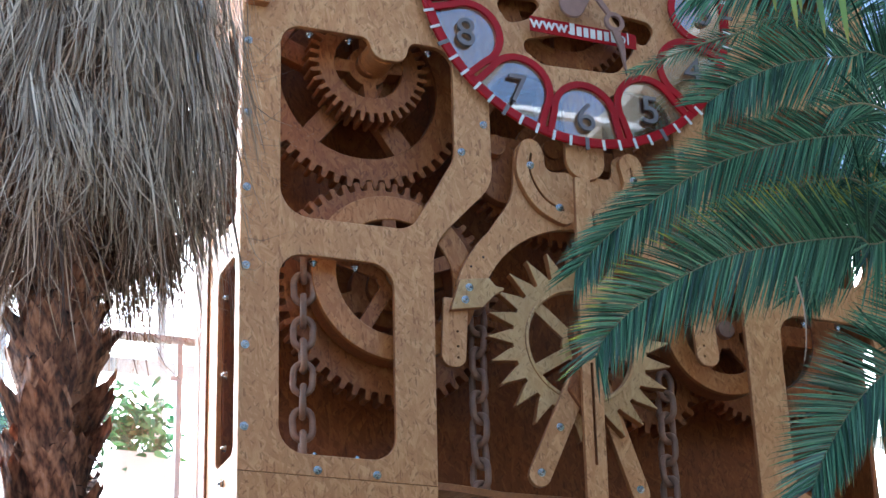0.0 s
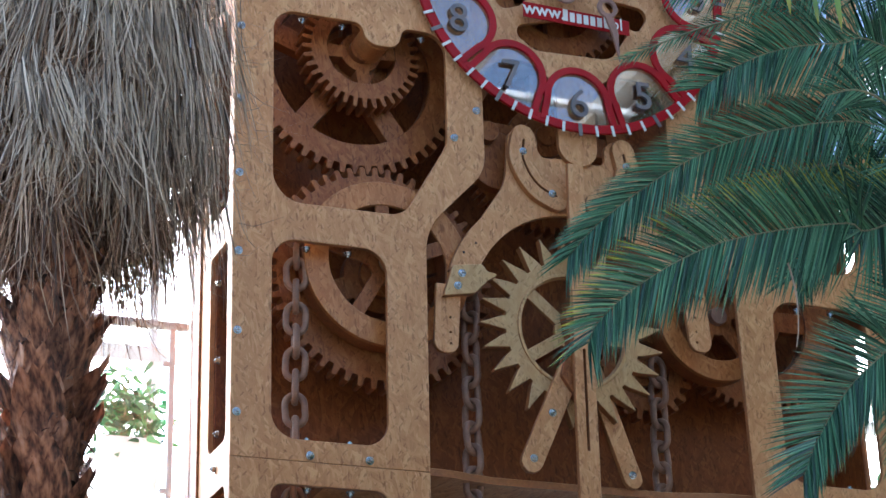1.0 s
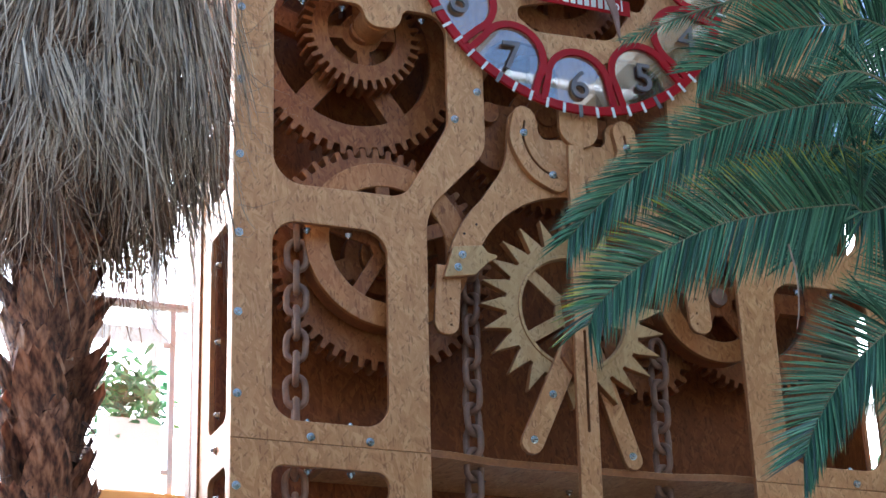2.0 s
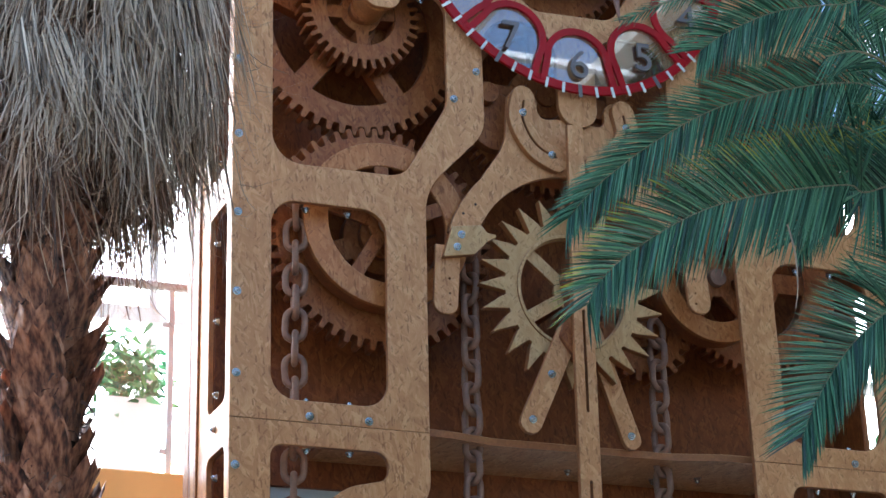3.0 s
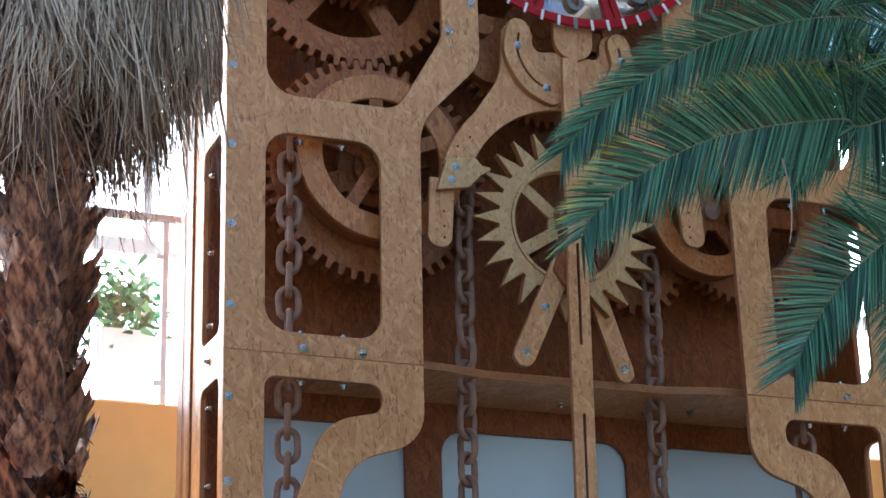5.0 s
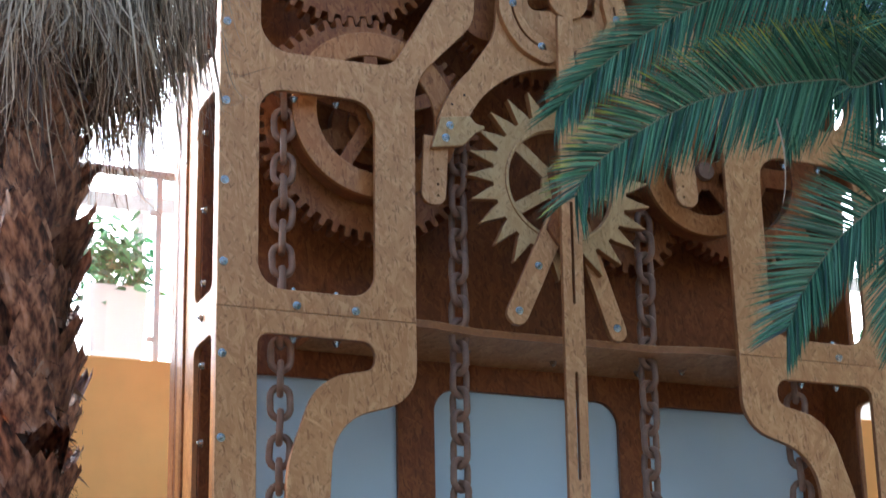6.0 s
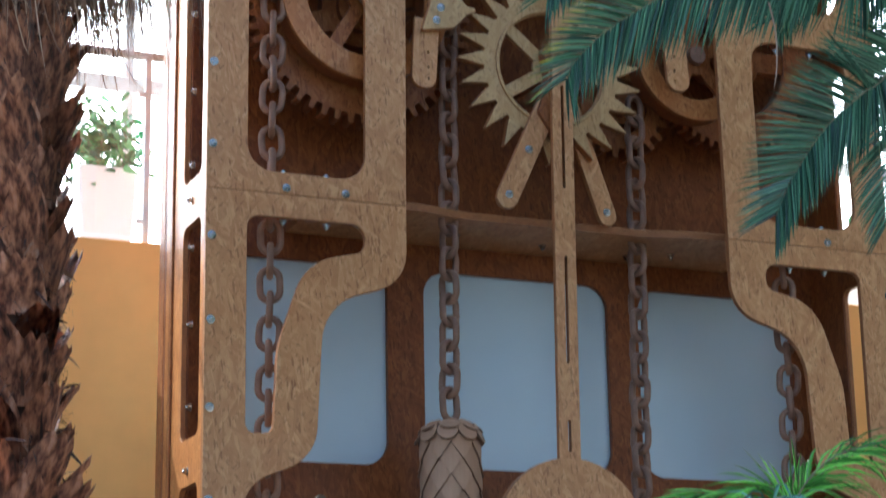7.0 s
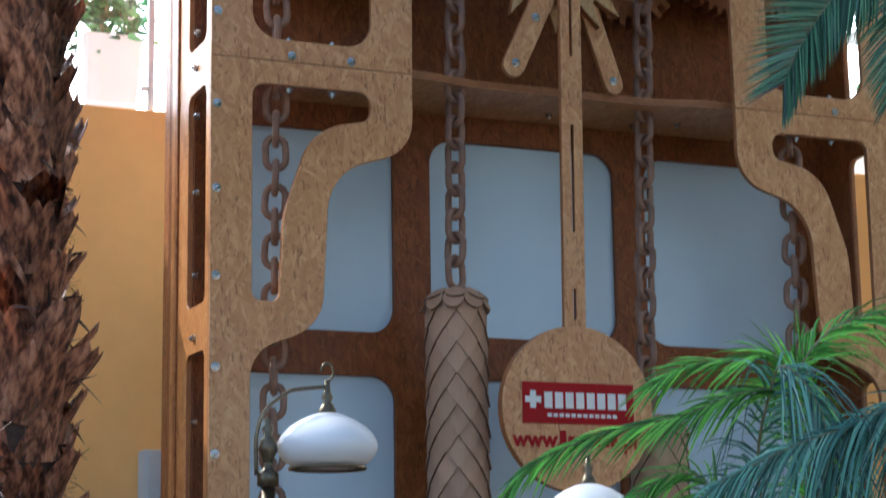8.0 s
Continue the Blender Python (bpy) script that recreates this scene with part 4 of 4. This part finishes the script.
def skirt(leaves, per, z_lo, z_hi, r_lo, r_hi, len_lo, len_hi, seed):
    """Dead fan leaves folded down: each a clump of stiff strips with curled tips."""
    rg = random.Random(seed)
    out_s = []
    for _ in range(leaves):
        a0 = rg.uniform(0, 2 * math.pi)
        zl = z_lo + (z_hi - z_lo) * rg.randrange(6) / 5 + rg.gauss(0, 0.045)
        rl = rg.uniform(r_lo, r_hi)
        base_len = rg.uniform(len_lo, len_hi)
        lean, kick = rg.gauss(0, 0.11), rg.uniform(0.02, 0.30)
        for _ in range(per):
            da = rg.gauss(0, 0.085)
            a = a0 + da
            o = Vector((math.cos(a), math.sin(a), 0))
            sd = Vector((-o.y, o.x, 0))
            ln = base_len * rg.uniform(0.6, 1.15)
            start = Vector((PX, PY, zl + rg.uniform(-0.06, 0.06))) + o * (rl * rg.uniform(0.8, 1.0))
            slant = lean + da * 1.1 + rg.gauss(0, 0.055)
            flare = kick + rg.gauss(0, 0.05)
            bend = rg.gauss(0, 0.10)
            hookx, hooko = (rg.gauss(0, 0.17), rg.gauss(0, 0.10)) if rg.random() < 0.75 else (0, 0)
            pts = []
            for k in range(7):
                f = k / 6
                tip = max(0.0, f - 0.6) ** 2 * 6
                pts.append(start + o * (ln * (flare * f - 0.25 * flare * f * f) + hooko * tip) + sd * (ln * (slant * f + bend * f * f) + hookx * tip) - Vector((0, 0, ln * f - abs(hookx) * tip * 0.5)))
            ax = (sd + o * rg.uniform(-0.8, 0.8)).normalized()
            out_s.append((pts, rg.uniform(0.0018, 0.0060) * (0.65 if rg.random() < 0.35 else 1), ax))
    return ribbons(out_s)


sk = skirt(650, 24, 4.75, 6.5, 0.36, 0.69, 0.30, 0.62, 3)
sk.materials.append(DEAD)
tagged(part("dry_leaf_skirt", sk, None, palm, "hanging dry grey leaf strips"), kind="stuff")
sk = skirt(330, 28, 4.66, 5.8, 0.12, 0.50, 0.4, 0.75, 5)
sk.materials.append(DEADBROWN)
tagged(part("inner_leaf_skirt", sk, None, palm, "brown inner dry leaf strips"), kind="stuff")


# ---- feather palms ----
def frond(parent, pts, leaf_len, count, facing, mat, seed, width=0.008, spread=62, droop=0.05, rib=0.008, base_gap=0.12, upper=None, tilt=(1.0, 0.86)):
    rg = random.Random(seed)
    path = smooth_path([Vector(p) for p in pts], 10)
    seg = [0.0]
    for a, b in zip(path, path[1:]):
        seg.append(seg[-1] + (b - a).length)
    total = seg[-1]
    def at(s):
        for i in range(len(path) - 1):
            if seg[i + 1] >= s:
                f = (s - seg[i]) / max(1e-6, seg[i + 1] - seg[i])
                return path[i].lerp(path[i + 1], f), (path[i + 1] - path[i]).normalized()
        return path[-1], (path[-1] - path[-2]).normalized()
    strips = []
    for i in range(count):
        f = base_gap + (1 - base_gap) * (i + 0.5) / count
        for s, back in ((-1, 0), (1, 0), (-1, 1), (1, 1)):
            if back and i % 4 == 1:
                continue
            p, t = at(total * min(1, f + rg.uniform(-0.18, 0.18) / count))
            nrm = Vector(facing).normalized()
            side = t.cross(nrm).normalized() * s
            above = side.z > 0
            ang = radians(spread * (1 - 0.55 * f ** 2) * (tilt[0] if above else tilt[1]) + rg.gauss(0, 1.3))
            ln = leaf_len * (0.70 + 0.75 * f - 0.95 * f ** 3) * rg.uniform(0.94, 1.04) * (0.94 if back else 1.0)
            d = (t * math.cos(ang) + side * math.sin(ang) + nrm * (rg.uniform(-0.55, -0.2) if back else rg.uniform(0.0, 0.16))).normalized()
            fall = Vector((0, 0, -droop * rg.uniform(0.5, 1.5)))
            q = [p + d * ln * g + fall * g * g * ln * 4 for g in (0, 0.25, 0.5, 0.75, 1)]
            shine = nrm + Vector((0, 0, 0.75 if above else -0.2)) + Vector((rg.gauss(0, 0.22), rg.gauss(0, 0.15), rg.gauss(0, 0.3)))
            wd = d.cross(shine).normalized()
            strips.append((q, width * rg.uniform(0.85, 1.1), wd, 1 if above and not back else 0, wd.cross(d).normalized() * 0.8))
    me = ribbons(strips)
    me.materials.append(mat)
    me.materials.append(upper or mat)
    fr = part("frond", me, None, parent)
    part("rib", tube(path[::2], rib, 6, 0.3), RACHIS, fr, smooth=True)
    return fr


def at_view(rows, depth):
    return [(a * d, d, EYE + b * d) for (a, b), d in zip(rows, depth)]


FACE = (-0.45, -0.85, -0.25)
CROWN = (4.75, 5.3, 4.75)
STALK = [(0.663, 0.472), (0.665, 0.463), (0.667, 0.448), (0.666, 0.428), (0.663, 0.414)]
DEADSTALK = plain("dry_leaf_stalk", (0.42, 0.30, 0.21), 0.7, 0.0, 0.2, 40, 0.1)
date = thing("feather_palm", (4.75, 5.3, 0), "large feather palm with arching teal green fronds", "palm tree")
part("trunk", tube([(4.85, 5.35, 0), (4.82, 5.3, 1.5), (4.8, 5.3, 3.2), (4.75, 5.3, 4.7)], 0.17, 14, 0.85), BARK, date, smooth=True)
frond(date, [CROWN] + at_view([(0.760, 0.586), (0.722, 0.584), (0.672, 0.571), (0.618, 0.549), (0.570, 0.518), (0.527, 0.482), (0.504, 0.456)], (5.25, 5.2, 5.1, 5.05, 5.0, 4.95, 4.9)), 0.27, 185, FACE, FROND, 1, 0.0051, 58, 0.012, 0.004, tilt=(0.66, 0.9))
frond(date, [CROWN] + at_view([(0.744, 0.510), (0.713, 0.507), (0.660, 0.495), (0.603, 0.475), (0.552, 0.443), (0.523, 0.416), (0.514, 0.400)], (5.0, 4.95, 4.85, 4.75, 4.7, 4.65, 4.65)), 0.29, 190, FACE, FROND, 2, 0.0060, 70, 0.014, 0.004, upper=FROND_TIPPED, tilt=(0.98, 0.85))
frond(date, [CROWN] + at_view([(0.762, 0.445), (0.732, 0.419), (0.701, 0.392), (0.674, 0.357), (0.658, 0.328)], (5.0, 4.9, 4.85, 4.8, 4.8)), 0.31, 190, FACE, FROND, 3, 0.0061, 78, 0.008, 0.004, tilt=(0.98, 0.62))
frond(date, [CROWN] + at_view([(0.762, 0.649), (0.725, 0.645), (0.674, 0.631), (0.632, 0.608), (0.609, 0.590)], (5.2, 5.15, 5.1, 5.0, 4.95)), 0.29, 165, FACE, FROND, 4, 0.0050, 62, 0.02, 0.004)
frond(date, [CROWN] + at_view([(0.775, 0.545), (0.742, 0.535), (0.712, 0.515), (0.685, 0.488), (0.668, 0.462)], (5.3, 5.25, 5.2, 5.2, 5.2)), 0.27, 150, FACE, FROND, 11, 0.0055, 64, 0.02, 0.006)
frond(date, [CROWN] + at_view([(0.70, 0.665), (0.635, 0.646), (0.590, 0.624), (0.552, 0.602)], (5.4, 5.4, 5.4, 5.4)), 0.11, 87, FACE, FROND, 5, 0.0032, 50, 0.02)
frond(date, [CROWN] + at_view([(0.77, 0.70), (0.70, 0.70), (0.64, 0.685), (0.60, 0.668)], (5.2, 5.1, 5.0, 5.0)), 0.26, 106, FACE, FROND, 6, 0.0050, 60, 0.04)
frond(date, [CROWN] + at_view([(0.79, 0.56), (0.76, 0.60), (0.735, 0.61), (0.708, 0.602)], (4.6, 4.5, 4.45, 4.4)), 0.26, 106, FACE, FROND, 7, 0.0048, 60, 0.02)
frond(date, [CROWN] + at_view([(0.765, 0.50), (0.73, 0.545), (0.69, 0.545), (0.63, 0.515), (0.58, 0.475)], (5.3, 5.25, 5.2, 5.2, 5.2)), 0.26, 126, FACE, FROND, 8, 0.0048, 62, 0.02)
frond(date, [CROWN] + at_view([(0.80, 0.47), (0.775, 0.46), (0.757, 0.42), (0.745, 0.36), (0.742, 0.33)], (5.3, 5.3, 5.3, 5.3, 5.3)), 0.26, 116, FACE, FROND, 9, 0.0055, 65, 0.03)
frond(date, [CROWN] + at_view([(0.80, 0.53), (0.78, 0.55), (0.757, 0.545), (0.735, 0.52)], (5.4, 5.4, 5.4, 5.4)), 0.26, 97, FACE, FROND, 10, 0.0055, 60, 0.03)

areca = thing("bright_feather_palm", (2.9, 4.2, 0), "bright green feather palm with arching fronds", "palm tree")
AB = (2.95, 4.25, 1.1)
part("stem", tube([(2.95, 4.3, 0), (2.96, 4.28, 0.6), AB], 0.035, 8, 0.7), RACHIS, areca, smooth=True)
ARECA_FACE = (-0.35, -0.75, 0.55)
frond(areca, [AB] + at_view([(0.70, 0.05), (0.68, 0.11), (0.645, 0.135), (0.613, 0.132), (0.574, 0.118), (0.521, 0.106), (0.481, 0.089), (0.462, 0.072)], (4.2, 4.15, 4.12, 4.1, 4.07, 4.05, 4.0, 4.0)), 0.17, 50, ARECA_FACE, ARECA, 20, 0.0055, 20, 0.08, 0.005, 0.40)
frond(areca, [AB] + at_view([(0.70, 0.04), (0.683, 0.089), (0.674, 0.115), (0.661, 0.137), (0.642, 0.157), (0.614, 0.153), (0.583, 0.149), (0.555, 0.135)], (4.3, 4.25, 4.2, 4.2, 4.2, 4.2, 4.2, 4.2)), 0.20, 44, ARECA_FACE, ARECA, 21, 0.0052, 26, 0.06, 0.005, 0.35)
frond(areca, [AB] + at_view([(0.66, 0.09), (0.654, 0.147), (0.675, 0.163), (0.696, 0.177), (0.726, 0.189), (0.76, 0.183)], (4.3, 4.25, 4.2, 4.15, 4.1, 4.1)), 0.19, 34, ARECA_FACE, ARECA, 27, 0.0045, 36, 0.10, 0.004, 0.45)
frond(areca, [AB] + at_view([(0.63, 0.06), (0.64, 0.140), (0.655, 0.148), (0.675, 0.12), (0.685, 0.06)], (4.2, 4.1, 4.0, 3.95, 3.9)), 0.30, 40, ARECA_FACE, ARECA_TEAL, 22, 0.0060, 50, 0.28, 0.005, 0.40)
frond(areca, [AB] + at_view([(0.66, 0.12), (0.66, 0.150), (0.69, 0.178), (0.73, 0.185), (0.77, 0.175)], (4.3, 4.2, 4.15, 4.1, 4.1)), 0.26, 34, ARECA_FACE, ARECA, 23, 0.0055, 42, 0.16, 0.005, 0.40)
frond(areca, [AB] + at_view([(0.74, 0.0), (0.75, 0.09), (0.72, 0.118), (0.66, 0.105), (0.60, 0.08)], (4.1, 4.0, 3.95, 3.9, 3.9)), 0.26, 44, ARECA_FACE, ARECA_TEAL, 24, 0.0060, 36, 0.26, 0.005, 0.40)
frond(areca, [AB] + at_view([(0.78, 0.02), (0.77, 0.10), (0.74, 0.130), (0.70, 0.118)], (4.0, 3.9, 3.9, 3.9)), 0.28, 40, ARECA_FACE, ARECA_TEAL, 25, 0.0060, 42, 0.28, 0.005, 0.40)
frond(areca, [AB] + at_view([(0.62, 0.0), (0.60, 0.07), (0.57, 0.085), (0.53, 0.06)], (4.4, 4.4, 4.4, 4.4)), 0.22, 24, ARECA_FACE, ARECA, 26, 0.0055, 40, 0.15, 0.005, 0.40)

# the unseen side of the large palm's crown, added to shade the clock's right
for k in range(14):
    a = radians(-125 + 13.5 * k)
    o = Vector((math.cos(a), math.sin(a), 0))
    c0, lift = Vector(CROWN), 0.25 + 0.3 * (k % 3)
    frond(date, [c0, c0 + o * 0.5 + Vector((0, 0, lift)), c0 + o * 1.2 + Vector((0, 0, lift + 0.2)), c0 + o * 2.0 + Vector((0, 0, lift - 0.3))], 0.36, 70, (0, 0, 1), FROND, 90 + k, 0.011, 62, 0.06)
tips = [([Vector((a * 4.6, 4.6, EYE + b * 4.6)) + Vector((0.01 * g, 0, -0.30 * g)) for g in (0, 0.3, 0.6, 0.85, 1)], 0.016, Vector((0.9, -0.4, 0.1))) for a, b in ((0.668, 0.735), (0.684, 0.725), (0.689, 0.738), (0.706, 0.722), (0.725, 0.72))]
me = ribbons(tips)
me.materials.append(TIPS)
part("leaf_tip", me, None, date, "yellow-green hanging leaf tips")

part("dry_stalk", tube(smooth_path([Vector(q) for q in at_view(STALK, (4.7, 4.7, 4.7, 4.7, 4.7))], 5), 0.0035, 5, 0.5), DEADSTALK, date, "thin dry hanging stalk")

# Out of view: shades the clock's right part and reflects in the dial panes.
high = thing("tall_shade_palm", (7.5, 6.2, 0), "tall feather palm added out of view to shade the clock", "palm tree")
part("trunk", tube([(7.5, 6.2, 0), (7.55, 6.25, 2.5), (7.45, 6.2, 5), (7.5, 6.2, 6.7)], 0.18, 14, 0.8), BARK, high, smooth=True)
for k in range(34):
    a = radians(360 / 34 * k + 9 * (k % 3))
    o = Vector((math.cos(a), math.sin(a), 0))
    c0 = Vector((7.5, 6.2, 6.7))
    lift = 0.3 + 0.25 * (k % 4)
    frond(high, [c0, c0 + o * 0.6 + Vector((0, 0, lift)), c0 + o * 1.4 + Vector((0, 0, lift + 0.1)), c0 + o * 2.25 + Vector((0, 0, lift - 0.9))], 0.5, 60, (0, 0, 1), FROND, 60 + k, 0.014, 60, 0.1)

# ---- garden lamps ----
def garden_lamp(px_, py, shade_x, z, sy):
    lamp = thing("garden_lamp", (px_, py, 0), "old-fashioned brass garden lamp with an opal glass shade", "lamp", "garden lamps")
    part("post", lathe([(0.09, 0), (0.09, 0.05), (0.04, 0.12), (0.024, 0.3), (0.022, z - 0.12)], px_, py, 0, 16), BRASS, lamp, smooth=True)
    part("collar", lathe([(0.024, 0), (0.036, 0.006), (0.036, 0.045), (0.028, 0.052), (0.015, 0.065), (0.018, 0.09), (0.034, 0.125), (0.026, 0.155), (0.013, 0.17), (0.021, 0.195), (0.009, 0.21), (0.012, 0.222), (0.004, 0.235)], px_, py, z - 0.13, 18), BRASS, lamp, "turned dark brass finial", smooth=True)
    s = 1 if shade_x > px_ else -1
    sx = shade_x
    mx, my = (px_ + sx) / 2, (py + sy) / 2
    arm = smooth_path([(px_ - 0.04 * s, py, z - 0.09), (px_ - 0.04 * s, py, z + 0.04), (px_ - 0.01 * s, py, z + 0.125), (px_ * 0.7 + sx * 0.3, py * 0.7 + sy * 0.3, z + 0.185), (mx, my, z + 0.2), (sx, sy, z + 0.212)], 6)
    part("arm", tube(arm, 0.0072, 8), BRASS, lamp, smooth=True)
    hook = [(sx + 0.022 * math.cos(a), sy, z + 0.262 + 0.03 * math.sin(a)) for a in (radians(-80 + 26 * k) for k in range(11))]
    part("hook", tube(hook, 0.005, 6), BRASS, lamp, smooth=True)
    part("cap", lathe([(0.03, 0), (0.032, 0.008), (0.022, 0.03), (0.013, 0.042), (0.02, 0.058), (0.012, 0.075), (0.009, 0.116)], sx, sy, z + 0.118, 18), BRASS, lamp, smooth=True)
    sh = part("shade", lathe([(0.108, -0.060), (0.138, -0.046), (0.160, -0.022), (0.170, 0.004), (0.168, 0.024), (0.154, 0.050), (0.128, 0.076), (0.092, 0.099), (0.055, 0.115), (0.03, 0.122)], sx, sy, z, 40), OPAL, lamp, "white opal glass shade", smooth=True)
    ringp = [(sx + 0.127 * math.cos(a), sy + 0.127 * math.sin(a), z - 0.064) for a in (2 * math.pi * k / 36 for k in range(37))]
    part("ring", tube(ringp, 0.0065, 6), BRASS, sh, smooth=True)


garden_lamp(1.996, 6.2, 2.205, 2.185, 6.2)
garden_lamp(3.457, 6.728, 3.34, 1.985, 6.5)

# ---- by the yellow wall and on the gallery ----
boxg = thing("switch_cabinet", (2.65, 9.93, 1.3), "grey metal switch cabinet on the yellow wall", "cabinet")
part("body", box(2.51, 2.80, 9.86, 9.998, 1.3, 2.51, 0.006), GREYBOX, boxg)
part("door", box(2.525, 2.785, 9.85, 9.859, 1.33, 2.48, 0.003), GREYBOX, boxg)


def planter(x, y, w, h, seed, leaves=420):
    p = thing("planter", (x, y, WALL_TOP - 0.05), "white tapered planter with a leafy green shrub", "planter", "gallery planters")
    bm = bmesh.new()
    bmesh.ops.create_cone(bm, cap_ends=True, segments=4, radius1=w * 0.55, radius2=w * 0.75, depth=h, matrix=Matrix.Translation((x, y, WALL_TOP - 0.05 + h / 2)) @ pose(0, 0, 0, 0, 0, 45))
    bmesh.ops.bevel(bm, geom=bm.edges[:], offset=0.012, segments=2, affect="EDGES")
    part("pot", bm, PLANTER, p)
    rg = random.Random(seed)
    st = []
    for _ in range(leaves):
        c = Vector((x + rg.gauss(0, 0.12), y + rg.gauss(0, 0.10), WALL_TOP + h + 0.12 + rg.gauss(0, 0.12)))
        d = Vector((rg.gauss(0, 1), rg.gauss(0, 1), rg.gauss(0.2, 0.7))).normalized()
        sd = d.cross(Vector((rg.gauss(0, 1), rg.gauss(0, 1), rg.gauss(0, 1)))).normalized()
        st.append(([c + d * 0.1 * g - Vector((0, 0, 0.03 * g * g)) for g in (0, 0.3, 0.65, 1)], rg.uniform(0.016, 0.028), sd))
    me = ribbons(st)
    me.materials.append(SHRUB)
    part("foliage", me, None, p)
    for k in range(5):
        part("twig", tube([(x, y, WALL_TOP + h - 0.06), (x + rg.gauss(0, 0.1), y, WALL_TOP + h + 0.12), (x + rg.gauss(0, 0.2), y, WALL_TOP + h + 0.25)], 0.006, 5, 0.4), RACHIS, p)


planter(2.58, 11.2, 0.34, 0.78, 1)
planter(1.75, 11.4, 0.40, 0.70, 2)
planter(7.9, 11.2, 0.40, 0.50, 3)
table = thing("gallery_bench", (2.05, 10.7, WALL_TOP - 0.05), "low grey bench behind the railing", "bench")
part("seat", box(1.75, 2.35, 10.55, 10.85, WALL_TOP + 0.02, WALL_TOP + 0.06, 0.01), GREYBOX, table)
for x in (1.8, 2.3):
    part("leg", box(x - 0.02, x + 0.02, 10.6, 10.8, WALL_TOP - 0.05, WALL_TOP + 0.02, 0.004), GREYBOX, table)
